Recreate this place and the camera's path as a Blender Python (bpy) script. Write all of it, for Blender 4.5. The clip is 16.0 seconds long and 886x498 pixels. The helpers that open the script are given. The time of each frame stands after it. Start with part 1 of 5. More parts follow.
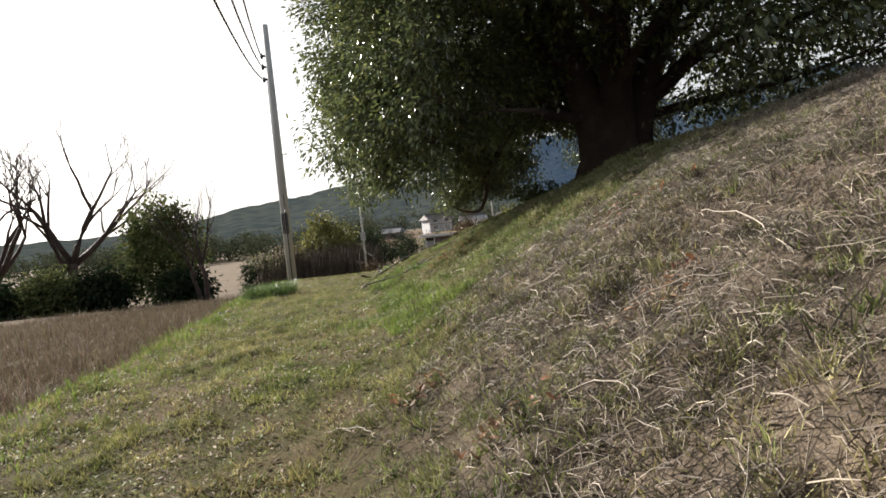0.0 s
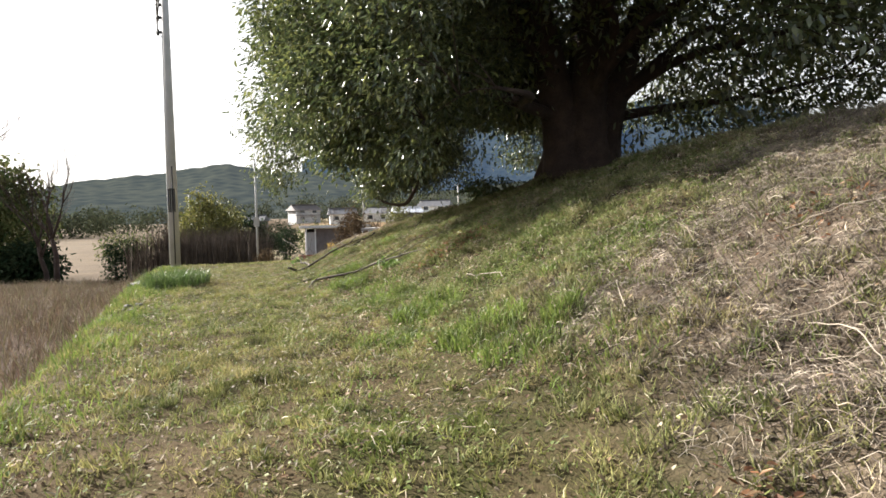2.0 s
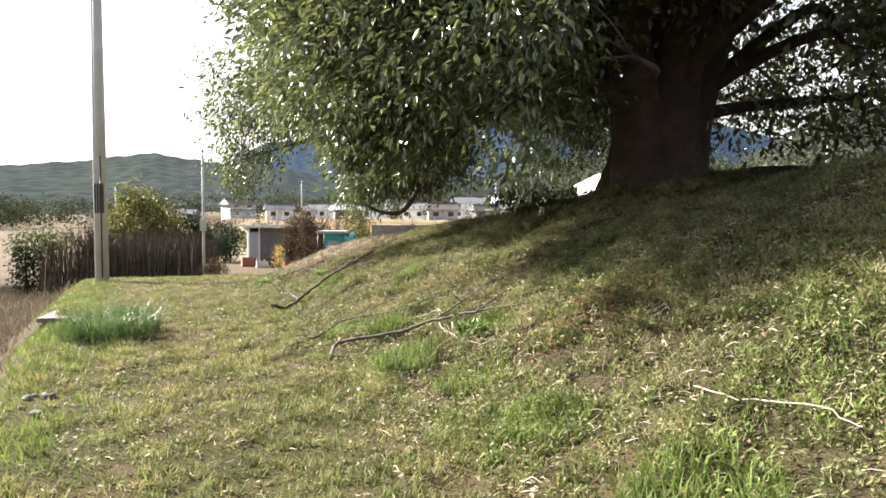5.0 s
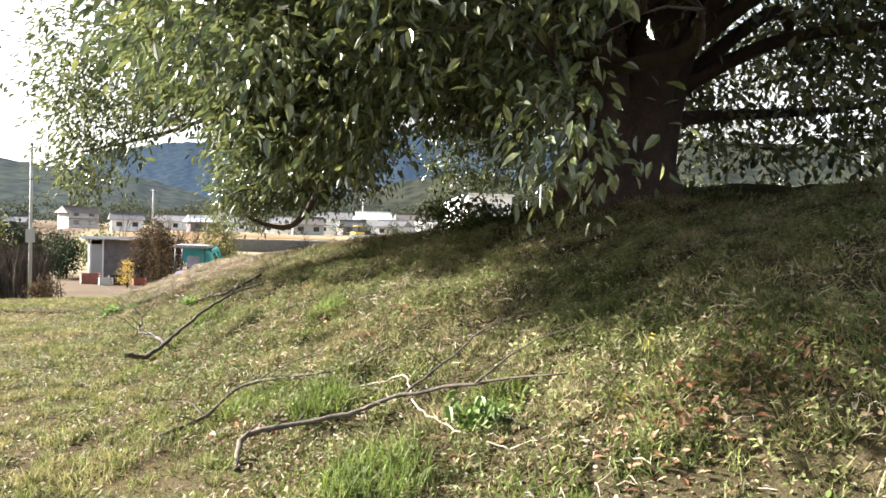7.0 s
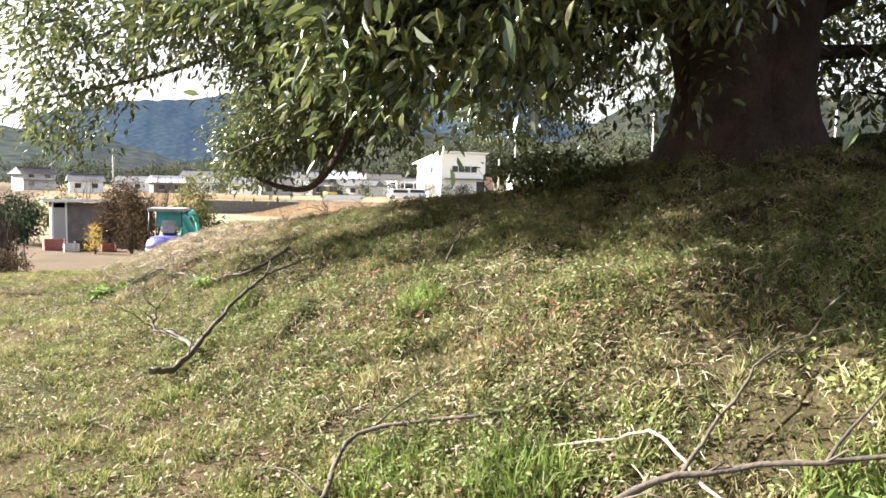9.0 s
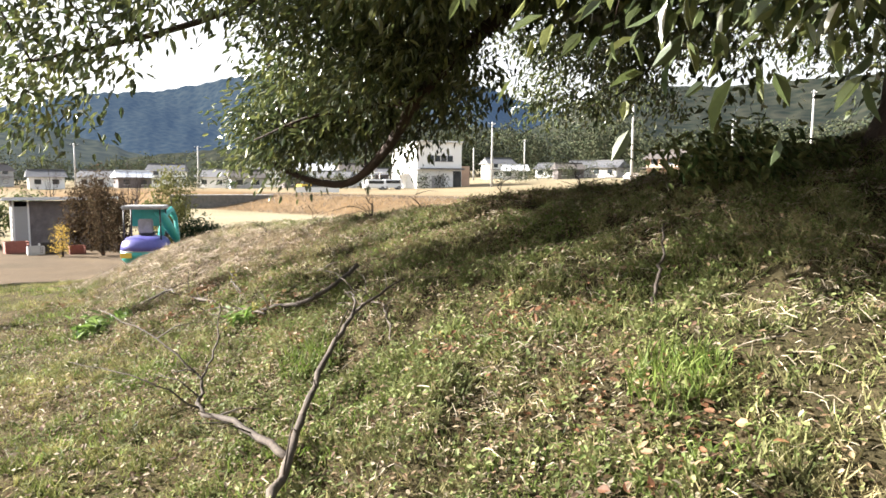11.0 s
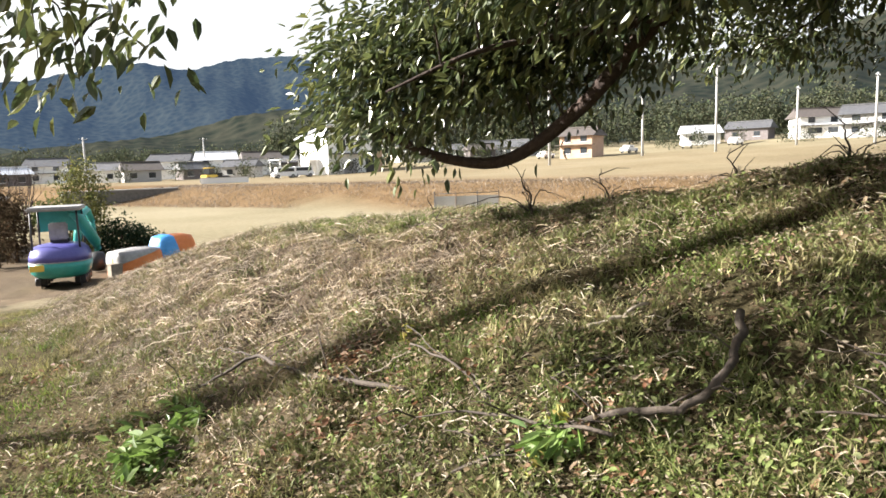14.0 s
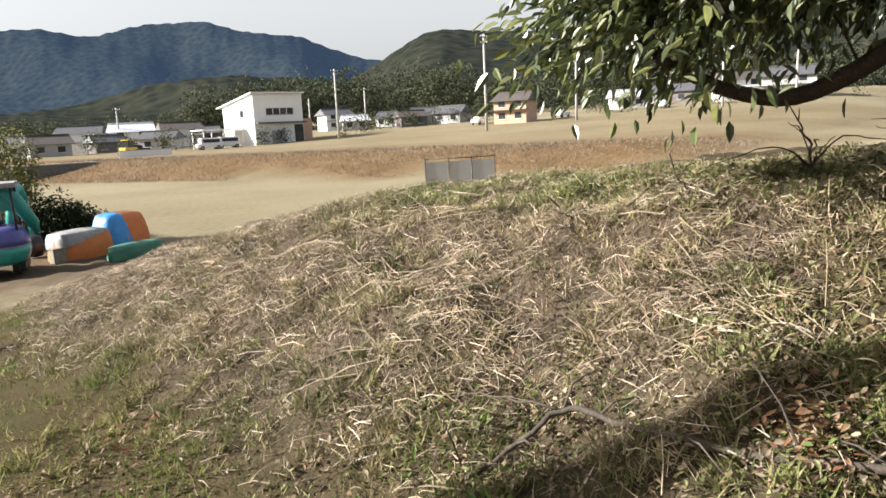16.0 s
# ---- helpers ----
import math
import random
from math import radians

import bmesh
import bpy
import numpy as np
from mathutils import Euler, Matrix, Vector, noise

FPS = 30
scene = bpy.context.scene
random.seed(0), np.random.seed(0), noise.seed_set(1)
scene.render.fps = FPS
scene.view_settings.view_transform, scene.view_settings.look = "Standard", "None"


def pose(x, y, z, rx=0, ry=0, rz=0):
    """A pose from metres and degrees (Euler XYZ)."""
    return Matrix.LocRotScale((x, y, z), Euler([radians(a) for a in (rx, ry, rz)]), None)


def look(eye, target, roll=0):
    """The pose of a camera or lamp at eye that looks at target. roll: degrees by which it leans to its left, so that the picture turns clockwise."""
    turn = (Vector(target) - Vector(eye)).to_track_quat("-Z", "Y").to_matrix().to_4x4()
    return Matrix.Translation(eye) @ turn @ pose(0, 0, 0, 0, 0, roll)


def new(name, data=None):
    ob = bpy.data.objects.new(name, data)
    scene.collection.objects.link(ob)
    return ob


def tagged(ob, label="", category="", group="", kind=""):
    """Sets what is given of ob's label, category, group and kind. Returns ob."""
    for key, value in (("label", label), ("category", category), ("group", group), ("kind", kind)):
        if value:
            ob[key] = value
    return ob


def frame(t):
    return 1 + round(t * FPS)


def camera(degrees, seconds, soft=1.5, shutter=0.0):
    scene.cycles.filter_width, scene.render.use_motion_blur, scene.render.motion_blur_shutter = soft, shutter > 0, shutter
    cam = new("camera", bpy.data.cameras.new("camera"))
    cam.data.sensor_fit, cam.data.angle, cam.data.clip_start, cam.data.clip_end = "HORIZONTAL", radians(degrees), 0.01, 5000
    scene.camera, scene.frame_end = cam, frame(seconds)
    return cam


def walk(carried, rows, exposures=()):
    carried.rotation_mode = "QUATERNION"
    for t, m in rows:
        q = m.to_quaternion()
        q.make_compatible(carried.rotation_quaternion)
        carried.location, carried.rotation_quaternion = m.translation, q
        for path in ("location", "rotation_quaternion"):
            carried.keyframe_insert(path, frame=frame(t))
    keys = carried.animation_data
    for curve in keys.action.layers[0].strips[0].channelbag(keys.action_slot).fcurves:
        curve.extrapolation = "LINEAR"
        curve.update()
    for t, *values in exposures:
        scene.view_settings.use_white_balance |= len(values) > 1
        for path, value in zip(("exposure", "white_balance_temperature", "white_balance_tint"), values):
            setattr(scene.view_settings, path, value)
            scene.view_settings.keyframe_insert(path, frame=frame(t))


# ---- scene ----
cam = camera(66.0, 16.0, 1.6)
PATH = [
    (0, (0.252, -0.023, 1.43), (0.14, 1.972, 1.363), -5.9),
    (0.5, (-0.255, 0.326, 1.436), (-0.088, 2.318, 1.358), -4.6),
    (1, (-0.808, 0.688, 1.466), (-0.596, 2.676, 1.421), -3.6),
    (1.5, (-1.11, 1.24, 1.457), (-0.867, 3.224, 1.387), -1.9),
    (2, (-1.45, 1.814, 1.454), (-1.158, 3.79, 1.354), -1.3),
    (2.5, (-1.627, 2.424, 1.52), (-1.112, 4.354, 1.423), -0.5),
    (3, (-1.884, 3.003, 1.58), (-1.353, 4.93, 1.499), 0.4),
    (3.5, (-2.011, 3.635, 1.665), (-1.493, 5.562, 1.531), -0.0),
    (4, (-2.224, 4.266, 1.718), (-1.77, 6.21, 1.603), -0.2),
    (4.5, (-2.331, 4.906, 1.746), (-1.84, 6.842, 1.642), 0.1),
    (4.7, (-2.395, 5.159, 1.788), (-1.918, 7.099, 1.681), 0.2),
    (6.8, (-2.534, 7.813, 1.794), (-1.755, 9.654, 1.736), 1.8),
    (7, (-2.552, 8.006, 1.771), (-1.695, 9.812, 1.719), 1.7),
    (7.5, (-2.58, 8.513, 1.761), (-1.64, 10.278, 1.716), 1.4),
    (8, (-2.688, 9.034, 1.763), (-1.854, 10.848, 1.646), 1.3),
    (8.2, (-2.753, 9.247, 1.764), (-1.909, 11.055, 1.631), 1.3),
    (10.3, (-2.99, 11.75, 1.807), (-1.907, 13.419, 1.608), 0.9),
    (10.5, (-3.015, 12.018, 1.796), (-1.929, 13.688, 1.618), 0.5),
    (11, (-3.067, 12.714, 1.8), (-2.049, 14.424, 1.602), 0.3),
    (11.5, (-3.108, 13.381, 1.787), (-2.049, 15.065, 1.582), -0.9),
    (12, (-3.114, 14.078, 1.81), (-2.038, 15.751, 1.602), -1.7),
    (12.5, (-3.223, 14.717, 1.786), (-2.081, 16.351, 1.622), -1.6),
    (13, (-3.307, 15.392, 1.797), (-2.212, 17.054, 1.594), -2.0),
    (13.5, (-3.453, 16.034, 1.761), (-2.261, 17.625, 1.544), -1.5),
    (14, (-3.568, 16.729, 1.76), (-2.322, 18.274, 1.512), -1.8),
    (14.5, (-3.722, 17.393, 1.741), (-2.437, 18.897, 1.446), -2.3),
    (15, (-3.824, 18.128, 1.717), (-2.51, 19.605, 1.413), -3.8),
    (15.5, (-3.92, 18.784, 1.675), (-2.576, 20.231, 1.355), -4.2),
    (16, (-3.953, 19.404, 1.675), (-2.558, 20.794, 1.328), -2.8),
]
EXPOSURES = ((0, 1.47), (1, 1.74), (2.5, 2.04), (3.5, 2.25), (6.8, 2.55), (7.5, 2.66), (8, 2.72), (11, 2.42), (12.5, 2.28), (14.5, 1.9), (15.3, 1.7), (16, 1.55))
walk(cam, [(t, look(e, g, r)) for t, e, g, r in PATH], EXPOSURES)

# ---- light ----
SUN_AZ, SUN_EL = -50.0, 28.0     # degrees from +y towards +x, degrees above the horizon
sun_from = Vector((math.sin(radians(SUN_AZ)) * math.cos(radians(SUN_EL)), math.cos(radians(SUN_AZ)) * math.cos(radians(SUN_EL)), math.sin(radians(SUN_EL))))
sun_data = bpy.data.lights.new("sun", "SUN")
sun_data.energy, sun_data.angle, sun_data.color = 5.0, radians(0.53), (1.0, 0.955, 0.91)
sun = new("sun", sun_data)
sun.matrix_world = look(sun_from * 100, (0, 0, 0))
world = bpy.data.worlds.new("sky")
world.use_nodes = True
scene.world = world
sky = world.node_tree.nodes.new("ShaderNodeTexSky")
sky.sky_type, sky.sun_disc = "NISHITA", False
sky.sun_elevation, sky.sun_rotation = radians(SUN_EL), radians(SUN_AZ)
sky.air_density, sky.dust_density, sky.ozone_density = 1.0, 5.0, 1.0
# thin white veil of cloud, thickest towards the horizon, over the blue
wt = world.node_tree
veil = wt.nodes.new("ShaderNodeHueSaturation")
wt.links.new(sky.outputs[0], veil.inputs["Color"])
way_up = wt.nodes.new("ShaderNodeSeparateXYZ")
wt.links.new(wt.nodes.new("ShaderNodeTexCoord").outputs["Generated"], way_up.inputs[0])
thin = wt.nodes.new("ShaderNodeMapRange")
for key, value in (("From Min", .22), ("From Max", .36), ("To Min", .3), ("To Max", 1.4)):
    thin.inputs[key].default_value = value
wt.links.new(way_up.outputs["Z"], thin.inputs["Value"])
wt.links.new(thin.outputs[0], veil.inputs["Saturation"])
deep = wt.nodes.new("ShaderNodeMapRange")
for key, value in (("From Min", .24), ("From Max", .36), ("To Min", 1.0), ("To Max", .62)):
    deep.inputs[key].default_value = value
wt.links.new(way_up.outputs["Z"], deep.inputs["Value"])
wt.links.new(deep.outputs[0], veil.inputs["Value"])
cloud = wt.nodes.new("ShaderNodeMix")
cloud.data_type = "RGBA"
cloud.inputs["Factor"].default_value = .3
cloud.inputs["B"].default_value = (6.8, 6.9, 7.1, 1)
wt.links.new(veil.outputs[0], cloud.inputs["A"])
wt.links.new(cloud.outputs["Result"], wt.nodes["Background"].inputs["Color"])
wt.nodes["Background"].inputs["Strength"].default_value = 0.068

# ---- helpers of the scene ----


def part(name, bm, material, parent=None, label=""):
    """Links a bmesh (or a mesh) as one object under a thing."""
    if isinstance(bm, bmesh.types.BMesh):
        me = bpy.data.meshes.new(name)
        bm.to_mesh(me)
        bm.free()
    else:
        me = bm
    if material and not me.materials:
        me.materials.append(material)
    ob = new(name, me)
    if parent is not None:
        ob.parent = parent
    if label:
        ob["label"] = label
    return ob


def thing(name, m, label, category, group="", kind=""):
    ob = new(name)
    ob.matrix_world = m
    return tagged(ob, label, category, group, kind)


def box(bm, x0, y0, z0, x1, y1, z1, bevel=0.0):
    r = bmesh.ops.create_cube(bm, size=1.0, matrix=Matrix.Translation(((x0 + x1) / 2, (y0 + y1) / 2, (z0 + z1) / 2)) @ Matrix.Diagonal((x1 - x0, y1 - y0, z1 - z0, 1)))
    if bevel:
        edges = list({e for v in r["verts"] for e in v.link_edges})
        bmesh.ops.bevel(bm, geom=edges, offset=bevel, segments=2, affect="EDGES")
    return bm


def boxed(*a, bevel=0.0):
    return box(bmesh.new(), *a, bevel=bevel)


def tube(bm, pts, radii, sides=7):
    """A tapering tube along points."""
    pts = [Vector(p) for p in pts]
    rings = []
    for i, p in enumerate(pts):
        d = (pts[min(i + 1, len(pts) - 1)] - pts[max(i - 1, 0)]).normalized()
        a = d.orthogonal().normalized() if abs(d.z) > .9 else d.cross(Vector((0, 0, 1))).normalized()
        b = d.cross(a)
        rings.append([bm.verts.new(p + (a * math.cos(k * 2 * math.pi / sides) + b * math.sin(k * 2 * math.pi / sides)) * radii[i]) for k in range(sides)])
    for r, s in zip(rings, rings[1:]):
        for k in range(sides):
            bm.faces.new((r[k], r[(k + 1) % sides], s[(k + 1) % sides], s[k])).smooth = True
    for r in (rings[0][::-1], rings[-1]):
        bm.faces.new(r)
    return bm


def tubed(pts, radii, sides=7):
    return tube(bmesh.new(), pts, radii, sides)


def lathe(profile, sides=16):
    bm = bmesh.new()
    rings = [[bm.verts.new((r * math.cos(k * 2 * math.pi / sides), r * math.sin(k * 2 * math.pi / sides), z)) for k in range(sides)] for r, z in profile]
    for r, s in zip(rings, rings[1:]):
        for k in range(sides):
            bm.faces.new((r[k], r[(k + 1) % sides], s[(k + 1) % sides], s[k])).smooth = True
    bm.faces.new(rings[0][::-1])
    bm.faces.new(rings[-1])
    return bm


def spline(pts, n):
    """Catmull-Rom through the points, n steps a span."""
    p = [Vector(q) for q in pts]
    p = [p[0] * 2 - p[1]] + p + [p[-1] * 2 - p[-2]]
    out = []
    for i in range(1, len(p) - 2):
        for k in range(n):
            u = k / n
            out.append(.5 * ((2 * p[i]) + (p[i + 1] - p[i - 1]) * u + (2 * p[i - 1] - 5 * p[i] + 4 * p[i + 1] - p[i + 2]) * u * u + (3 * p[i] - p[i - 1] - 3 * p[i + 1] + p[i + 2]) * u ** 3))
    out.append(p[-2])
    return out


def sheet(name, verts, faces, smooth=False):
    """A mesh from numpy arrays: verts (n, 3), faces (m, 3 or 4)."""
    me = bpy.data.meshes.new(name)
    m, k = faces.shape
    me.vertices.add(len(verts))
    me.vertices.foreach_set("co", np.ascontiguousarray(verts, np.float32).ravel())
    me.loops.add(m * k)
    me.loops.foreach_set("vertex_index", np.ascontiguousarray(faces, np.int32).ravel())
    me.polygons.add(m)
    me.polygons.foreach_set("loop_start", np.arange(0, m * k, k, dtype=np.int32))
    me.polygons.foreach_set("use_smooth", np.full(m, smooth))
    me.update(calc_edges=True)
    me.validate()
    return me


# ---- materials ----


def material(name, build):
    m = bpy.data.materials.new(name)
    m.use_nodes = True
    t = m.node_tree
    build(t, t.nodes["Principled BSDF"])
    return m


def node(t, kind, **values):
    n = t.nodes.new(kind)
    for k, v in values.items():
        if k in n.inputs:
            n.inputs[k].default_value = v
    return n


def coords(t, space="Object"):
    return t.nodes.new("ShaderNodeTexCoord").outputs[space]


def noise_of(t, scale, detail=4.0, vec=None, rough=.55):
    n = node(t, "ShaderNodeTexNoise", Scale=scale, Detail=detail, Roughness=rough)
    t.links.new(vec if vec is not None else coords(t), n.inputs["Vector"])
    return n.outputs[0]


def ramp_of(t, fac, stops):
    r = t.nodes.new("ShaderNodeValToRGB")
    e = r.color_ramp.elements
    while len(e) < len(stops):
        e.new(.5)
    for k, (at, c) in zip(e, stops):
        k.position, k.color = at, (*c, 1)
    t.links.new(fac, r.inputs[0])
    return r.outputs[0]


def blend(t, fac, a, b, mode="MIX"):
    m = t.nodes.new("ShaderNodeMix")
    m.data_type, m.blend_type = "RGBA", mode
    for sock, v in ((m.inputs["Factor"], fac), (m.inputs["A"], a), (m.inputs["B"], b)):
        if isinstance(v, (int, float)):
            sock.default_value = v
        elif isinstance(v, tuple):
            sock.default_value = (*v, 1)
        else:
            t.links.new(v, sock)
    return m.outputs["Result"]


def bump(t, p, height, strength=.4, distance=.02):
    b = node(t, "ShaderNodeBump", Strength=strength, Distance=distance)
    t.links.new(height, b.inputs["Height"])
    t.links.new(b.outputs[0], p.inputs["Normal"])


def plain(name, stops, scale=6.0, rough=.8, metal=0.0, bumps=.15, fine=60.0, dist=.01):
    """Two scales of variation: stops over a coarse noise, a fine relief."""
    def build(t, p):
        n = blend(t, .35, noise_of(t, scale), noise_of(t, fine, 3))
        t.links.new(ramp_of(t, n, stops), p.inputs["Base Color"])
        p.inputs["Roughness"].default_value, p.inputs["Metallic"].default_value = rough, metal
        bump(t, p, noise_of(t, fine, 3), bumps, dist)
    return material(name, build)


def shades(*cs):
    """Even ramp stops from .3 to .7."""
    return [(.3 + .4 * i / max(1, len(cs) - 1), c) for i, c in enumerate(cs)]


def strands(name, colours, rough=.7, through_light=.25, gloss=.3, patch=None, mottle=(.18, 1.9)):
    """Blades, straw and leaves: one tone to each island, light shining through."""
    def build(t, p):
        g = t.nodes.new("ShaderNodeNewGeometry")
        r = ramp_of(t, g.outputs["Random Per Island"], [(i / max(1, len(colours) - 1), c) for i, c in enumerate(colours)])
        if patch:
            r = blend(t, .58, r, ramp_of(t, noise_of(t, .9, 6, None, .68), [(.4, patch[0]), (.6, patch[1])]))
        col = blend(t, .7, r, ramp_of(t, noise_of(t, 3.6, 7, None, .78), [(.36, (mottle[0],) * 3), (.64, (mottle[1],) * 3)]), "MULTIPLY")
        t.links.new(col, p.inputs["Base Color"])
        p.inputs["Roughness"].default_value = rough
        p.inputs["Specular IOR Level"].default_value = gloss
        tr = t.nodes.new("ShaderNodeBsdfTranslucent")
        t.links.new(col, tr.inputs["Color"])
        mx = t.nodes.new("ShaderNodeMixShader")
        mx.inputs[0].default_value = through_light
        t.links.new(p.outputs[0], mx.inputs[1])
        t.links.new(tr.outputs[0], mx.inputs[2])
        t.links.new(mx.outputs[0], t.nodes["Material Output"].inputs["Surface"])
    return material(name, build)


M_LEAF = strands("evergreen_leaf", [(.031, .047, .020), (.056, .076, .029), (.081, .105, .038), (.112, .134, .047), (.179, .190, .062), (.062, .081, .036)], .32, .28, .9, None, (.4, 1.6))
M_LANE = strands("lane_grass", [(.065, .091, .021), (.130, .156, .039), (.221, .208, .072), (.325, .273, .130), (.104, .143, .033), (.390, .338, .195)], .75, .3, .2, ((.11, .15, .03), (.25, .205, .095)))
M_GREEN = strands("green_grass", [(.069, .109, .021), (.103, .149, .029), (.149, .184, .046), (.086, .121, .025)], .6, .4, .3)
M_MOUND = strands("mound_grass", [(.062, .075, .025), (.150, .163, .056), (.250, .225, .100), (.075, .106, .031), (.375, .312, .175), (.150, .188, .056)], .75, .28, .2, ((.105, .148, .037), (.225, .185, .105)))
M_STRAW = strands("straw", [(.232, .194, .142), (.146, .116, .086), (.310, .267, .206), (.095, .073, .056), (.181, .142, .103), (.129, .099, .077)], .7, .15, .3)
M_TAN = strands("tan_straw", [(.356, .282, .196), (.253, .190, .127), (.483, .408, .316), (.149, .109, .075), (.299, .230, .155), (.184, .167, .075)], .7, .2, .3)
M_STRAWDARK = strands("withered_grass", [(0.095, 0.077, 0.057), (0.142, 0.117, 0.088), (0.059, 0.049, 0.037), (0.178, 0.148, 0.114), (0.119, 0.094, 0.079), (0.072, 0.067, 0.042)], .8, .15, .2)
M_DEAD = strands("dead_leaf", [(.190, .140, .080), (.150, .095, .055), (.250, .200, .125), (.100, .060, .040), (.200, .145, .090), (.320, .275, .200), (.160, .125, .080)], .7, .25, .2)
M_RUST = strands("red_brown_leaf", [(.14, .06, .03), (.2, .1, .05), (.26, .16, .09), (.12, .05, .03), (.3, .21, .12)], .6, .3, .3)
M_REED = strands("dry_reed", [(0.110, 0.073, 0.053), (0.152, 0.110, 0.073), (0.090, 0.057, 0.045), (0.185, 0.148, 0.102), (0.072, 0.059, 0.034), (.22, .18, .12), (.1, .105, .045), (.13, .09, .06)], .8, .2, .2)
M_BARK = plain("bark", shades((.018, .011, .008), (.042, .026, .019), (.075, .048, .034)), 3.0, .9, 0, .9, 26.0, .03)
M_TWIG = plain("dry_branch", shades((.03, .024, .018), (.065, .05, .038), (.12, .096, .072)), 5.0, .85, 0, .6, 50.0, .01)
M_PALE = plain("pale_branch", shades((.16, .13, .095), (.25, .21, .16), (.34, .29, .225)), 6.0, .8, 0, .4, 50.0, .008)
M_CONC = plain("concrete", shades((.3, .3, .29), (.4, .39, .37), (.46, .45, .43)), 2.0, .85, 0, .2, 70.0, .004)
M_OLDCONC = plain("old_concrete", shades((.08, .075, .065), (.13, .12, .105), (.18, .165, .145)), 3.0, .9, 0, .5, 40.0, .01)
M_DARK = plain("dark_metal", shades((.02, .02, .022), (.045, .045, .045)), 4.0, .5, .4, .1, 50.0)
M_WIRE = plain("black_cable", shades((.015, .015, .015), (.03, .03, .03)), 3.0, .6)
M_WHITE = plain("white_wall", shades((.72, .72, .70), (.8, .8, .78)), .8, .7, 0, .05, 20.0)
M_GREYWALL = plain("grey_wall", shades((.33, .33, .33), (.45, .44, .42)), .8, .8, 0, .1, 20.0)
M_TANWALL = plain("tan_wall", shades((.4, .26, .18), (.52, .36, .25)), .8, .8, 0, .1, 20.0)
M_ROOFDARK = plain("dark_tile_roof", shades((.05, .052, .056), (.11, .11, .115)), 2.0, .55, 0, .4, 12.0, .05)
M_ROOFLIGHT = plain("pale_metal_roof", shades((.55, .57, .6), (.7, .71, .73)), 1.5, .4, .3, .1, 10.0)
M_ROOFBROWN = plain("brown_roof", shades((.05, .042, .038), (.1, .085, .075)), 2.0, .7, 0, .3, 12.0, .04)
M_GLASS = plain("window_glass", shades((.02, .025, .03), (.05, .055, .06)), 1.0, .12)
M_SHEDWALL = plain("weathered_boards", shades((.09, .08, .08), (.15, .13, .125), (.2, .18, .17)), 3.0, .85, 0, .4, 30.0)

# ---- the ground ----


def ramp(v, a, b):
    u = np.clip((v - a) / (b - a), 0, 1)
    return u * u * (3 - 2 * u)


def soft(v, k):
    """Smooth max(v, 0), rounded over about k metres."""
    return k * np.logaddexp(0.0, v / k)


def lane_edge(y):
    return np.interp(y, (-4, 0, 8, 13, 20, 30, 40), (-3.1, -3.2, -3.7, -4.7, -6.3, -8.0, -8.5))


def mound_foot(y):
    return np.interp(y, (-6, 3, 8, 11, 13, 17, 21, 25, 30), (-.3, -.35, -.7, -1.3, -1.75, -2.35, -2.55, -2.5, -1.8))


def past_bank(x, y):
    """Metres beyond the foot of the bank that runs slantwise behind the near field."""
    return ((x - 29.6) + .394 * (y - 58.2)) / 1.075


def ground_z(x, y):
    """Height of the ground: lane, mound, the low field beside the lane, far fields and their bank."""
    x, y = np.asarray(x, float), np.asarray(y, float)
    lane = np.interp(y, (-4, 0, 2, 5, 8, 14, 19, 25, 31, 40, 64), (0, 0, .05, .31, .36, .37, .22, .04, -.6, -1.75, -1.75))
    lane = lane + .06 * (x + 2.5) * (1 - ramp(y, 20, 30)) * np.where(x > -2.5, 1, .6) * ramp(x, -9, -6) * (1 - ramp(x, 0, 4))
    edge = lane_edge(y)
    low = np.interp(y, (-10, 20, 35, 60), (-.65, -.75, -1.4, -1.75))
    z = np.where(lane > low, low + (lane - low) * ramp(x, edge - 1.3, edge), lane)
    w = past_bank(x, y)
    z = z + (1.75 * ramp(w, 0, 10) + .15 * ramp(w, 10, 50)) * ramp(y, 30, 45) + .9 * ramp(y, 75, 160) * (1 - ramp(w, -6, 6))
    z = z + .055 * soft(np.minimum(x, 170) - 56, 5) * ramp(y, 30, 60)
    z = z + .008 * soft(np.hypot(x, y) - 220, 20)
    top = np.interp(y, (-8, 5, 8, 12, 15, 17.5, 20, 22, 25, 28, 33), (2.5, 2.45, 2.35, 2.22, 2.15, 1.65, 1.06, .93, .88, .6, 0))
    slope = np.interp(y, (10.5, 13.5, 17.5, 20.5, 24), (.45, .31, .32, .40, .45))
    rise = soft((x - mound_foot(y)) * slope, .07)
    h = np.maximum(top - soft(top - rise, .25), 0) * (1 - ramp(x, 9, 22))
    pit = .6 * np.exp(-(((x + 6.1) / .75) ** 2 + ((y - 16.7) / .6) ** 2) ** 2)
    roots = .3 * np.exp(-(((x - 3.5) / 1.7) ** 2 + ((y - 15.2) / 1.7) ** 2))
    return z + h + roots - pit


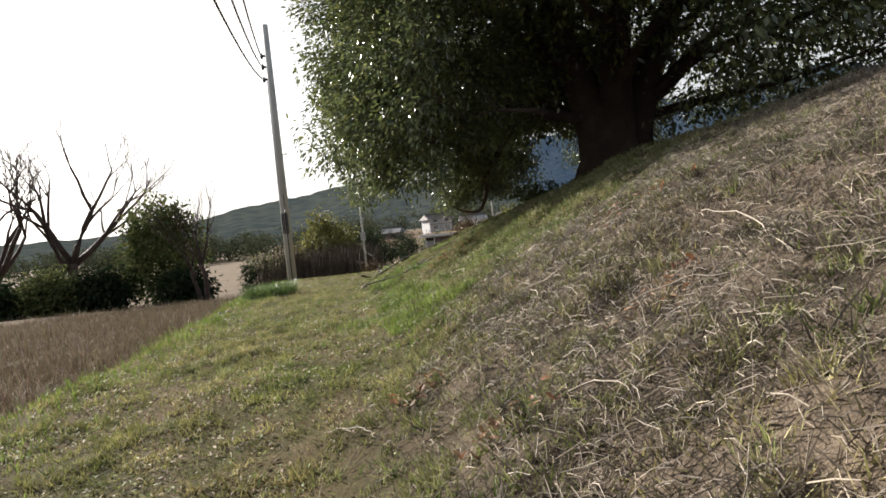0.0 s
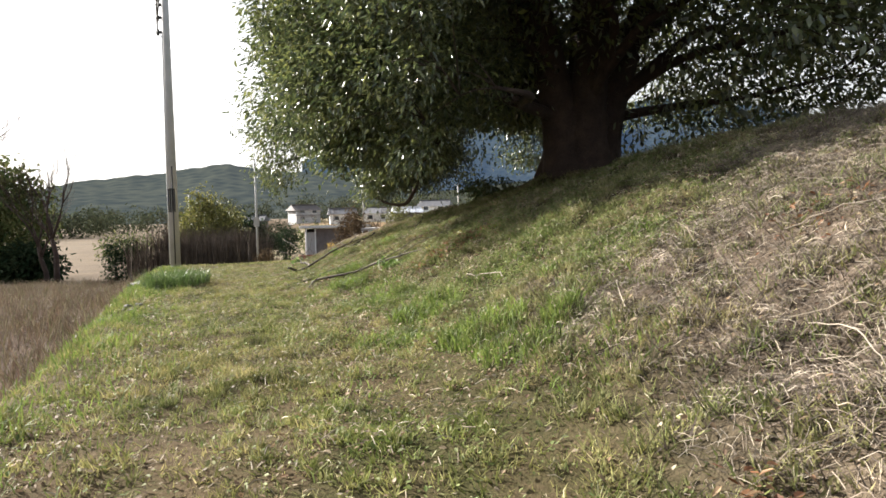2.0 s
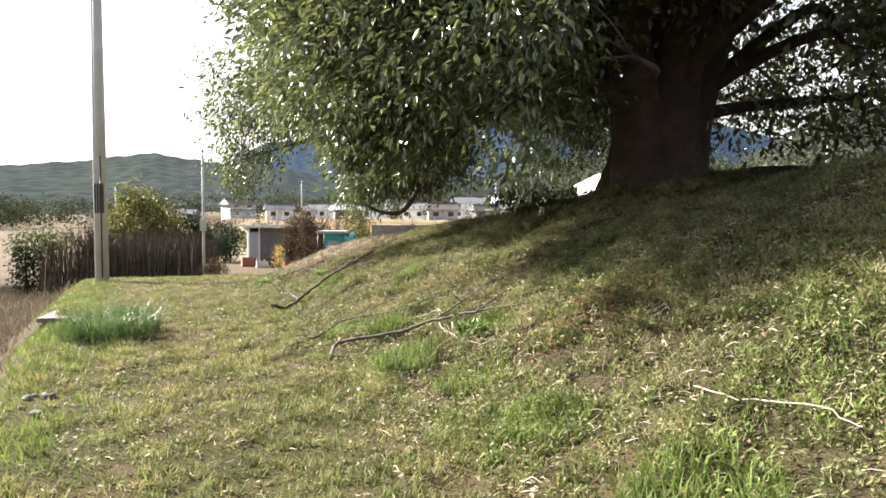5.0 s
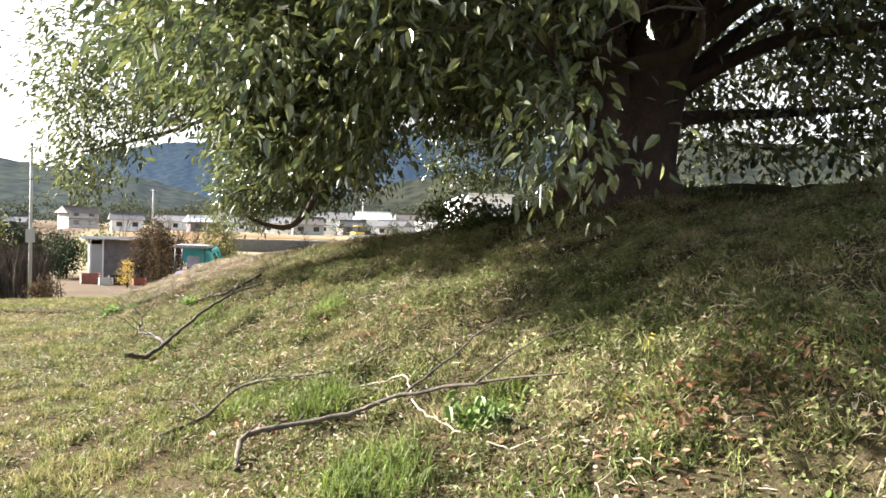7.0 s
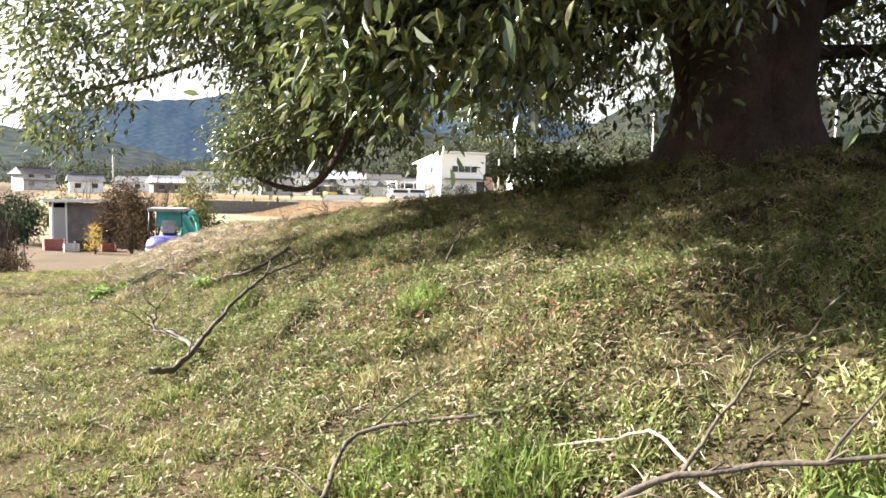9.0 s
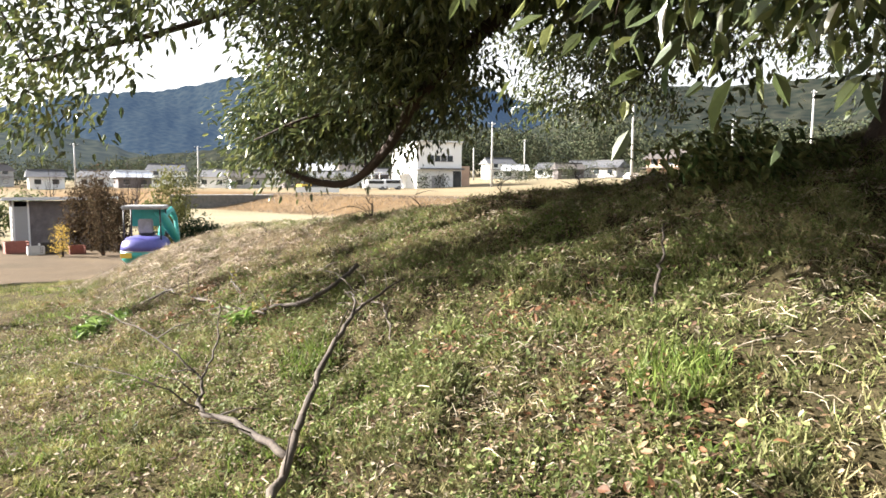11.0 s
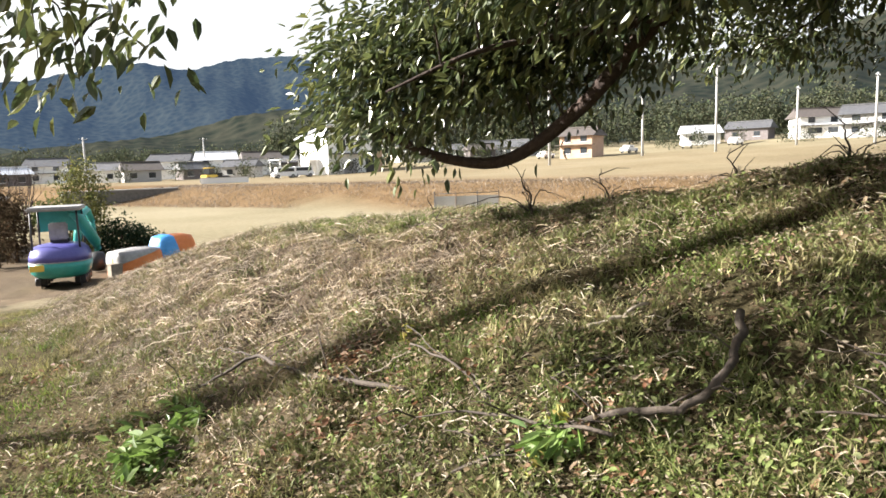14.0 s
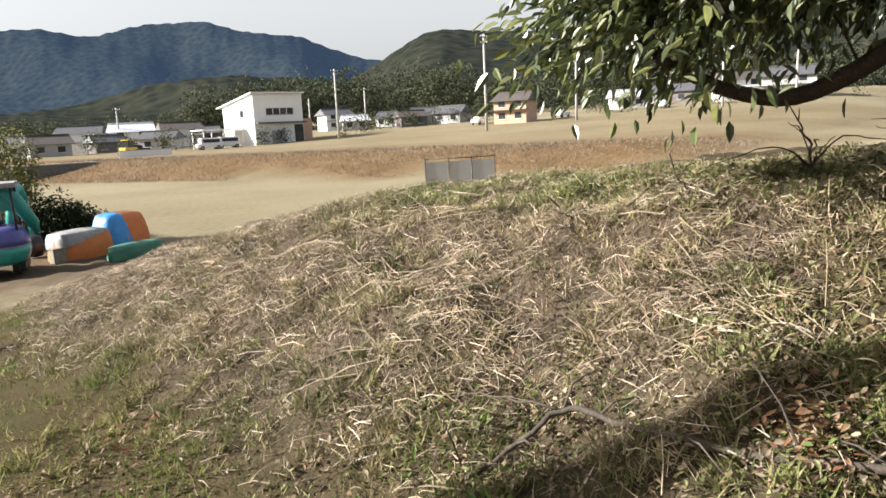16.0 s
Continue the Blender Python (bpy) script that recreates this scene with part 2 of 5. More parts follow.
def rough_z(x, y):
    """Ground height with small hummocks near the walk."""
    n = .022 * np.sin(2.3 * x + 1.7 * np.sin(1.1 * y)) * np.sin(2.9 * y + .8 * np.sin(1.9 * x)) + .013 * np.sin(6.1 * x + 2 * np.sin(2.7 * y)) * np.sin(5.3 * y + 1.3)
    tuss = .028 * np.sin(6.7 * x + 2.1 * np.sin(3.1 * y)) * np.sin(6.1 * y + 1.9 * np.sin(2.9 * x + 1)) * ramp(x - mound_foot(y), -.2, .6) * (1 - ramp(np.abs(y - 13), 15, 18))
    return ground_z(x, y) + tuss + n * (1 + 1.2 * ramp(x - mound_foot(y), -.5, .8)) * (1 - ramp(np.hypot(x, y - 12), 24, 40))


def straw_share(x, y):
    """Where mown straw covers the ground: the near mound and its far end."""
    w = .5 * np.sin(1.3 * x + .9 * y) + .4 * np.sin(2.1 * y - 1.7 * x)
    near = ramp(x - mound_foot(y) + .3 * w, -.1, .9) * (1 - ramp(y + .8 * w - .55 * np.clip(x, 0, 4), 5.2, 8.2))
    end = ramp(y + .6 * w + .5 * np.clip(x, -2, 3), 18.8, 20.6) * ramp(x - mound_foot(y) + .3 * w, -.3, .6) * (1 - .75 * ramp(x + .35 * w, -.5, .7))
    return np.clip(near + end, 0, 1)


def lines(*spans):
    out = []
    for a, b, s in spans:
        out += list(np.arange(a, b, s))
    return np.array(out + [spans[-1][1]])


gx = lines((-3000, -400, 400), (-400, -100, 60), (-100, -30, 8), (-30, -9, 1.0), (-9, 7, .14), (7, 24, .6), (24, 120, 6), (120, 400, 50), (400, 3000, 400))
gy = lines((-3000, -400, 400), (-400, -60, 60), (-60, -6, 6), (-6, -1, .5), (-1, 29, .14), (29, 46, .6), (46, 140, 2.5), (140, 400, 50), (400, 3000, 400))
X, Y = np.meshgrid(gx, gy)
Z = rough_z(X, Y)
nx, ny = len(gx), len(gy)
i = (np.arange(ny - 1)[:, None] * nx + np.arange(nx - 1)[None, :]).ravel()
ground_mesh = sheet("ground", np.stack([X.ravel(), Y.ravel(), Z.ravel()], 1), np.stack([i, i + 1, i + nx + 1, i + nx], 1), True)
for key, v in (("straw", straw_share(X, Y)), ("mound", ramp(X - mound_foot(Y), -.4, .5) * (1 - ramp(Y, 28, 33))),
               ("low", np.maximum((1 - ramp(X, lane_edge(Y) - 1.0, lane_edge(Y) - .1)) * (1 - .25 * ramp(Y, 33, 38)), .8 * (1 - ramp(X, 3, 7)) * ramp(Y, 31, 36) * (1 - ramp(Y, 57, 61)))), ("far", ramp(Y + .1 * X, 28, 34)), ("bank", ramp(past_bank(X, Y), -.5, 1) * (1 - .7 * ramp(past_bank(X, Y), 12, 26)) * (1 - ramp(past_bank(X, Y), 60, 90)) * ramp(Y, 30, 45))):
    a = ground_mesh.attributes.new(key, "FLOAT", "POINT")
    a.data.foreach_set("value", np.ascontiguousarray(v, np.float32).ravel())


def ground_build(t, p):
    def att(n):
        a = t.nodes.new("ShaderNodeAttribute")
        a.attribute_name = n
        return a.outputs["Fac"]
    v = coords(t)
    big, mid, fine = noise_of(t, .45, 5, v), noise_of(t, 3.5, 5, v), noise_of(t, 42, 4, v, .7)
    mixed = blend(t, .5, mid, fine)
    lane = ramp_of(t, blend(t, .4, mixed, big), shades((.018, .02, .008), (.055, .052, .022), (.08, .058, .034), (.14, .11, .065)))
    mound = ramp_of(t, mixed, shades((.018, .016, .009), (.045, .038, .02), (.1, .078, .045)))
    straw = ramp_of(t, mixed, shades((.035, .028, .02), (.085, .066, .048), (.16, .125, .09)))
    low = ramp_of(t, blend(t, .5, big, fine), shades((.04, .03, .022), (.08, .055, .04), (.13, .095, .06)))
    far = ramp_of(t, blend(t, .4, noise_of(t, .07, 6, v), mid), shades((.14, .118, .07), (.215, .185, .118), (.27, .24, .165)))
    c = blend(t, att("mound"), lane, mound)
    c = blend(t, att("straw"), c, straw)
    c = blend(t, att("far"), c, far)
    c = blend(t, att("bank"), c, ramp_of(t, blend(t, .5, mid, noise_of(t, .3, 5, v)), shades((.07, .05, .025), (.14, .09, .045), (.2, .14, .08))))
    c = blend(t, att("low"), c, low)
    t.links.new(c, p.inputs["Base Color"])
    p.inputs["Roughness"].default_value = 1.0
    p.inputs["Specular IOR Level"].default_value = .05
    bump(t, p, blend(t, .5, mid, fine), .9, .04)


ground = part("ground", ground_mesh, material("soil_and_turf", ground_build))
tagged(ground, "grassy lane, straw-covered mound and dry fields", "ground", "", "structure")

# ---- plants that nobody could count ----
rng = np.random.default_rng(7)


def blades(name, x, y, height, width, lean, mat, label, category="grass", z=None, curl=.35, simple=False):
    """Bent grass blades of three triangles, rooted on the ground."""
    n = len(x)
    z = rough_z(x, y) - .012 if z is None else z
    a, b = rng.uniform(0, 2 * np.pi, n), rng.uniform(0, 2 * np.pi, n)
    side = np.stack([np.cos(a), np.sin(a), np.zeros(n)], 1) * width[:, None] * .5
    tilt = np.stack([np.cos(b), np.sin(b), np.zeros(n)], 1) * lean[:, None] * height[:, None]
    up = np.zeros((n, 3))
    up[:, 2] = height
    root = np.stack([x, y, z], 1)
    mid = root + up * .6 + tilt * curl
    tip = root + up * np.sqrt(np.clip(1 - lean ** 2 * .5, .05, 1))[:, None] + tilt
    if simple:
        v = np.stack([root - side, root + side, tip], 1).reshape(-1, 3)
        f = np.arange(n)[:, None] * 3 + [0, 1, 2]
    else:
        v = np.stack([root - side, root + side, mid - side * .7, mid + side * .7, tip], 1).reshape(-1, 3)
        k = np.arange(n)[:, None] * 5
        f = np.concatenate([k + [0, 1, 3], k + [0, 3, 2], k + [2, 3, 4]], 0)
    ob = part(name, sheet(name, v, f), mat)
    return tagged(ob, label, category, "", "stuff")


def lying(name, x, y, length, width, mat, label, category="straw", lift=.03, pitch=.18):
    """Stems lying on the ground, each a thin three-sided rod with a slight bend."""
    n = len(x)
    a = rng.uniform(0, 2 * np.pi, n)
    d = np.stack([np.cos(a), np.sin(a)], 1) * length[:, None] * .5
    h = rng.uniform(.0, lift, n)
    def at(u):
        px, py = x + d[:, 0] * u, y + d[:, 1] * u
        return np.stack([px, py, rough_z(px, py) + h + .008 + (u * pitch * length * rng.uniform(-.1, 1, n)).clip(-.01, .3)], 1)
    ends = [at(-1), at(0) + np.stack([rng.normal(0, .03, n) * length, rng.normal(0, .03, n) * length, rng.uniform(0, .02, n)], 1), at(1)]
    s = np.stack([-np.sin(a), np.cos(a), np.zeros(n)], 1) * width[:, None] * .5
    u = np.zeros((n, 3))
    u[:, 2] = width * .8
    v = np.stack([q for e, w in zip(ends, (1, .9, .5)) for q in (e - s * w, e + s * w, e + u * w)], 1).reshape(-1, 3)
    k = np.arange(n)[:, None] * 9
    f = np.concatenate([k + [o + p, o + q, o + 3 + q, o + 3 + p] for o in (0, 3) for p, q in ((1, 2), (2, 0))], 0)
    return tagged(part(name, sheet(name, v, f), mat), label, category, "", "stuff")


def litter(name, x, y, size, mat, label, lift=.03):
    """Curled dead leaves lying about."""
    n = len(x)
    a = rng.uniform(0, 2 * np.pi, n)
    c, s = np.cos(a), np.sin(a)
    base = np.stack([x, y, rough_z(x, y) + .012 + rng.uniform(0, lift, n)], 1)
    t1 = np.stack([c, s, rng.normal(0, .4, n)], 1) * size[:, None] * .5
    t2 = np.stack([-s, c, rng.normal(0, .35, n)], 1) * size[:, None] * .27
    cup = np.zeros((n, 3))
    cup[:, 2] = size * rng.uniform(.0, .3, n)
    v = np.stack([base - t1, base - t1 * .45 + t2 * .8 + cup, base + t1 * .35 + t2 * .9 + cup, base + t1 + cup * .6, base + t1 * .3 - t2 + cup, base - t1 * .4 - t2 * .8 + cup * .7], 1).reshape(-1, 3)
    k = np.arange(n)[:, None] * 6
    f = np.concatenate([k + [0, 1, 2, 3], k + [0, 3, 4, 5]], 0)
    return tagged(part(name, sheet(name, v, f), mat), label, "leaves", "", "stuff")


def scatter(n, x0, x1, y0, y1, keep):
    x, y = rng.uniform(x0, x1, n), rng.uniform(y0, y1, n)
    k = rng.uniform(0, 1, n) < keep(x, y)
    return x[k], y[k]


def patchy(x, y, s=1.0, o=0.0):
    """Clumpiness between 0 and 1."""
    return .5 + .25 * (np.sin(1.9 * s * x + 1.3 * np.sin(1.5 * s * y + o)) + np.sin(2.3 * s * y + 1.6 * np.sin(1.2 * s * x + 2 * o)))


def tussock(x, y):
    """Small clumps a hand wide, with bare gaps between them."""
    a = np.sin(19 * x + 2.3 * np.sin(7 * y) + 1.1 * np.sin(3.1 * x + 2 * y)) * np.sin(17 * y + 2.1 * np.sin(8 * x + 1) + 1.7 * np.sin(2.7 * y))
    b = np.sin(7.3 * x + 2.2 * np.sin(3.9 * y)) * np.sin(6.7 * y + 2.4 * np.sin(3.3 * x))
    return np.clip(.5 + .38 * a + .34 * b, 0, 1)


def on_mound(x, y):
    return ramp(x - mound_foot(y), -.3, .5)


RUST = ((-1.63, 20.1, .09, 60), (-1.95, 19.6, .22, 90), (-2.8, 23.0, .22, 60), (-1.3, 19.3, .1, 24), (-.18, 3.78, .12, 50), (.3, 2.6, .1, 40), (1.11, 3.38, .12, 60), (1.5, 5.6, .25, 70),
        (-.74, 15.9, .12, 40), (-.3, 15.7, .14, 50), (-1.4, 18.35, .16, 60), (-1.0, 11.2, .18, 60), (-1.9, 12.4, .2, 70), (-.3, 10.2, .25, 80), (-1.3, 14.2, .2, 60), (-1.4, 17.5, .16, 50),
        (.17, 10.2, .3, 160), (-.18, 10.4, .22, 90), (-.08, 13.35, .22, 110), (-.66, 13.44, .2, 80), (-.92, 15.0, .22, 80), (-.83, 14.6, .2, 80), (-1.63, 20.05, .1, 60), (-1.06, 16.0, .16, 60), (-1.45, 18.5, .14, 50), (-.5, 16.1, .14, 50))


def u(n, a, b):
    return rng.uniform(a, b, n)


# short turf of the lane
x, y = scatter(2300000, -9, 1.5, .3, 30, lambda x, y: (1 - .85 * on_mound(x, y)) * ramp(x, lane_edge(y) - .6, lane_edge(y) + .3) * (.3 + .7 * patchy(x, y, 1.3)) * (1 - .6 * ramp(y, 16, 26)) * (.08 + 1.5 * tussock(x, y) ** 2))
n = len(x)
blades("lane_grass", x, y, u(n, .022, .068) * (.4 + 1.3 * tussock(x, y)), u(n, .008, .017), u(n, .3, 1.5), M_LANE, "short yellow-green winter turf covering the lane", simple=True)
# green fringe of the lane's bank
x, y = scatter(150000, -9, -2, .5, 24, lambda x, y: np.exp(-((x - lane_edge(y) - .15) / .45) ** 2) * (.1 + .9 * patchy(x, y, 1.1, 1.0)))
n = len(x)
blades("bank_grass", x, y, u(n, .05, .18) * (.5 + .8 * tussock(x, y)), u(n, .005, .012), u(n, .3, 1.0), M_GREEN, "fresh green grass along the edge of the lane")
# grass on the mound
x, y = scatter(1500000, -3.2, 4.4, 1, 27, lambda x, y: on_mound(x, y) * (1 - .72 * straw_share(x, y)) * (.35 + .65 * patchy(x, y, 1.2, 2)) * (1 - .75 * ramp(x, 2.0, 4.5)) * (.08 + 1.5 * tussock(x, y) ** 2))
n = len(x)
blades("mound_grass", x, y, u(n, .025, .09) * (.4 + 1.3 * tussock(x, y)), u(n, .008, .019), u(n, .3, 1.4), M_MOUND, "thin mixed green and withered grass on the mound", simple=True)
x, y = scatter(190000, -3.4, 4, 5, 26, lambda x, y: ramp(x - mound_foot(y), -1.2, 0) * (1 - .9 * straw_share(x, y)) * ramp(patchy(x, y, 1.6, .7), .45, .9) * (1 - .6 * ramp(x, 1, 3)))
n = len(x)
blades("green_weeds", x, y, u(n, .04, .11), u(n, .006, .014), u(n, .4, 1.3), M_GREEN, "low green weeds among dry grass on the mound")
# straw
x, y = scatter(80000, -1.6, 5.5, .4, 10, lambda x, y: straw_share(x, y) * (.3 + .7 * patchy(x, y, 1.4, 4)) * (1 - .6 * ramp(x, 2, 6)))
n = len(x)
lying("straw", x, y, u(n, .035, .13), u(n, .0016, .0045), M_STRAW, "mown grey-brown straw lying over the mound", lift=.07)
x, y = scatter(75000, -3.2, 3, 18.5, 30, lambda x, y: straw_share(x, y) * (.1 + .9 * patchy(x, y, 1.9, 3) ** 1.5))
n = len(x)
lying("straw", x, y, u(n, .04, .18), u(n, .002, .006), M_TAN, "mown pale straw lying over the end of the mound", lift=.06)
x, y = scatter(130, -1.6, 5, .8, 11, straw_share)
n = len(x)
lying("long_straw", x, y, u(n, .2, .5), u(n, .003, .008), M_STRAW, "long pale stalks lying on the straw", lift=.1, pitch=.12)
x, y = scatter(520, -3, 2.5, 19, 28, straw_share)
n = len(x)
lying("long_straw", x, y, u(n, .2, .5), u(n, .004, .010), M_TAN, "long pale stalks lying on the straw", lift=.08, pitch=.12)
for y0, y1, mat in ((.5, 12, M_STRAWDARK), (17, 28, M_TAN)):
    x, y = scatter(300000, -3.2, 6, y0, y1, lambda x, y: straw_share(x, y) * (1 - .5 * ramp(x, 2, 6)) * (.15 + tussock(x, y)))
    n = len(x)
    blades("dry_grass", x, y, u(n, .04, .14) * (.6 + .7 * tussock(x, y)), u(n, .006, .013), u(n, .5, 1.5), mat, "withered standing grass between the straw", simple=True)
# fallen leaves
x, y = scatter(125000, -3.6, 3.6, 3.5, 22, lambda x, y: ramp(x - mound_foot(y), -1.4, .6) * (.25 + .75 * patchy(x, y, 1.1, 5)) * (.35 + .65 * ramp(y, 6, 12)) * (1 - .5 * straw_share(x, y)))
n = len(x)
litter("fallen_leaves", x, y, u(n, .013, .042), M_DEAD, "brown and tan fallen leaves scattered on the mound", .06)
x, y = scatter(60000, -6, -.5, .5, 23, lambda x, y: ramp(x, lane_edge(y), lane_edge(y) + .5) * (.1 + .9 * patchy(x, y, 1.7, 3) ** 2))
n = len(x)
litter("fallen_leaves", x, y, u(n, .012, .04), M_DEAD, "small pale leaves scattered over the lane turf", .04)
# coarse tussocks that stand above the turf, a few blades wide
M_COARSE = strands("coarse_grass", [(.076, .102, .025), (.136, .162, .047), (.230, .212, .093), (.102, .136, .034), (.306, .272, .153)], .6, .35, .3)
for count, x0, x1, y0, y1, h in ((2300, -3.2, 3.4, 5.5, 20, .12), (900, -5.5, -.5, 2, 20, .075), (200, -.8, 4, 1.5, 7.5, .1), (160, -2.6, 2, 19.5, 24, .1)):
    x, y = scatter(count, x0, x1, y0, y1, lambda x, y: (.15 + .85 * patchy(x, y, 1.3, 2.6)) * ramp(x, lane_edge(y), lane_edge(y) + .5))
    k = 34
    n = len(x) * k
    tall = np.repeat(u(len(x), .5, 1.2), k)
    x, y = np.repeat(x, k) + rng.normal(0, .035, n), np.repeat(y, k) + rng.normal(0, .035, n)
    blades("coarse_grass", x, y, u(n, h * .4, h) * tall, u(n, .004, .009), u(n, .2, 1.2), M_COARSE, "small coarse grass tussocks standing in the turf")
# bleached bits of straw strewn over lane and slope
M_BIT = strands("bleached_straw", [(.340, .289, .204), (.255, .212, .145), (.425, .374, .281), (.204, .162, .111)], .7, .15, .3)
x, y = scatter(62000, -6, 3.4, .8, 23, lambda x, y: (1 - .7 * straw_share(x, y)) * ramp(x, lane_edge(y), lane_edge(y) + .4) * (.1 + .9 * patchy(x, y, 1.6, 5.2) ** 1.5) * (.4 + .6 * on_mound(x, y)))
n = len(x)
lying("straw_bits", x, y, u(n, .02, .1), u(n, .0025, .006), M_BIT, "bleached bits of straw strewn over the turf", lift=.06)
# broad little weed leaves standing in the turf
M_BROAD = strands("broad_weed_leaf", [(.09, .125, .035), (.13, .165, .05), (.18, .2, .075), (.11, .15, .04), (.22, .22, .1), (.15, .18, .06)], .65, .35, .25)
x, y = scatter(270000, -3.4, 3.2, 6.5, 22, lambda x, y: ramp(x - mound_foot(y), -.8, .3) * (1 - .85 * straw_share(x, y)) * (1 - .65 * ramp(y, 17, 19.5)) * (.15 + .85 * patchy(x, y, 1.5, 1.7)) * (.2 + tussock(x, y)) * (1 - .5 * ramp(x, 1, 3)))
n = len(x)
litter("weed_leaves", x, y, u(n, .013, .038), M_BROAD, "small broad green weed leaves among the grass", .085)
x, y = scatter(60000, -6, .2, 2, 22, lambda x, y: ramp(x, lane_edge(y), lane_edge(y) + .5) * (1 - on_mound(x, y)) * (.1 + .9 * patchy(x, y, 1.9, 4.1) ** 2))
n = len(x)
litter("weed_leaves", x, y, u(n, .012, .035), M_BROAD, "small green weed leaves in the lane's turf", .04)
x, y = scatter(18000, -2.8, 2.2, 16.8, 21.2, lambda x, y: ramp(x - mound_foot(y), -.2, .5) * (.15 + .85 * patchy(x, y, 1.4, 6.1)))
n = len(x)
litter("fallen_leaves", x, y, u(n, .012, .036), M_DEAD, "brown fallen leaves thick on the mound's end", .07)
# drifts of red-brown and yellowed leaves
for a, b, r, c in RUST:
    k = rng.normal(0, r, (c, 2))
    litter("leaf_drift", a + k[:, 0], b + k[:, 1] * .8, u(c, .02, .06), M_RUST, "drift of curled red-brown dead leaves on the slope", .07)
# rank dry growth of the low field
x, y = scatter(115000, -22, -3.4, 1.5, 34, lambda x, y: (1 - ramp(x, lane_edge(y) - 1.1, lane_edge(y) - .3)) * (.3 + .7 * patchy(x, y, .7, 6)) * (1 - .6 * ramp(-x, 9, 20)))
n = len(x)
blades("dry_reeds", x, y, u(n, .15, .55), u(n, .008, .02), u(n, .2, .9), M_REED, "reddish-brown withered weeds filling the low field")
# stubble and coarse grass of the far bank
x, y = scatter(130000, 4, 60, 38, 105, lambda x, y: ramp(past_bank(x, y), -.5, 1) * (1 - ramp(past_bank(x, y), 10, 16)) * (.4 + .6 * patchy(x, y, .2, 2)))
n = len(x)
blades("bank_weeds", x, y, u(n, .08, .32), u(n, .02, .05), u(n, .4, 1.3), M_STRAW, "tan withered grass on the bank behind the field")


def tuft(px, py, radius, height, count, label, mat=M_GREEN):
    """A clump of long blades."""
    r = radius * np.sqrt(u(count, 0, 1))
    a = u(count, 0, 2 * np.pi)
    return blades("grass_tuft", px + r * np.cos(a), py + r * np.sin(a), u(count, height * .45, height), u(count, .006, .013), u(count, .2, 1.0), mat, label, "grass tuft")


# ---- the great evergreen tree ----
TREE = Vector((3.35, 15.15, 0))
TREE.z = float(ground_z(TREE.x, TREE.y))
tree = thing("evergreen_tree", Matrix.Translation(TREE), "huge dark evergreen tree with drooping glossy leaves on the mound", "tree")


def tree_part(name, bm, mat, parent=tree, label=""):
    ob = part(name, bm, mat, None, label)
    ob.parent = parent
    ob.matrix_parent_inverse = Matrix.Translation(-TREE)
    return ob


def crown_low(x, y):
    """Underside of the crown: low skirts to the lane, higher before the trunk and to the east."""
    g = ground_z(x, y)
    low = np.interp(x, (-3.2, -2.2, -.5, 2, 5, 9), (2.35, 2.2, 2.1, 2.6, 3.1, 3.1)) + .35 * np.sin(2.1 * x + 1.3 * y) * np.sin(1.7 * y - .6 * x)
    low = np.maximum(low, 4.3 * ramp(x - .457 * (y - 10), -.8, -.1) * (1 - ramp(y, 14.0, 15.5)))
    low = low + .7 * (1 - ramp(y, 12.2, 13.6)) * ramp(x, -1.2, -.2)
    # open under the boughs to the north of the skirt and before the trunk
    clear = np.maximum(ramp(y - 11.9 - .445 * (x + 3), -.1, .3) * ramp(x, -1.4, -1.0), ramp(y, 13.9, 14.5))
    low = np.maximum(low, np.minimum(2.85 + .22 * (x + 2.5), 3.8) * clear)
    low = np.where((x > 4.4) & (y < 16.8), g + .55 + .5 * np.sin(2.3 * x + y) ** 2, low)
    return np.maximum(g + .45, low)


C = np.array([3.6, 15.6, 5.6])
R = np.array([6.0, 5.6, 5.4])


def hull(d):
    """Distance from C to the crown's uneven outer face along unit vectors d."""
    p = 2.8
    plan = (np.abs(d[:, 0] / R[0]) ** 3.6 + np.abs(d[:, 1] / R[1]) ** 3.6) ** (1 / 3.6)
    r = (plan ** p + np.abs(d[:, 2] / np.where(d[:, 2] < 0, 8.5, R[2])) ** p) ** (-1 / p)
    return r * (1 + .07 * np.sin(5 * d[:, 0] + 3 * d[:, 1]) * np.sin(6 * d[:, 2] + 2) + .05 * np.sin(11 * d[:, 1] + 7 * d[:, 2]))


def clump_points(n):
    d = rng.normal(0, 1, (n, 3))
    d /= np.linalg.norm(d, axis=1)[:, None]
    q = C + d * (hull(d) * rng.uniform(.0, 1, n) ** .2)[:, None]
    q[:, 0] = np.where(q[:, 0] > C[0], C[0] + (q[:, 0] - C[0]) * 1.5, q[:, 0])
    keep = (q[:, 2] > crown_low(q[:, 0], q[:, 1]) + .15)
    gaps = np.sin(1.7 * q[:, 0] + 1.1 * np.sin(1.3 * q[:, 2])) + np.sin(1.9 * q[:, 1] + 1.2 * np.sin(1.1 * q[:, 0] + 2)) + np.sin(2.3 * q[:, 2] + 1.4 * np.sin(1.2 * q[:, 1]))
    keep &= gaps > -1.35 - 2.2 * ramp(q[:, 2], 3.2, 4.6) - .9 * (q[:, 0] < .6)
    east = (q[:, 0] > 4.4) & (q[:, 2] < 7.5)
    keep &= ~east | ((rng.uniform(0, 1, n) < .7) & (gaps > -.9))
    return q[keep]


clumps = clump_points(10600)
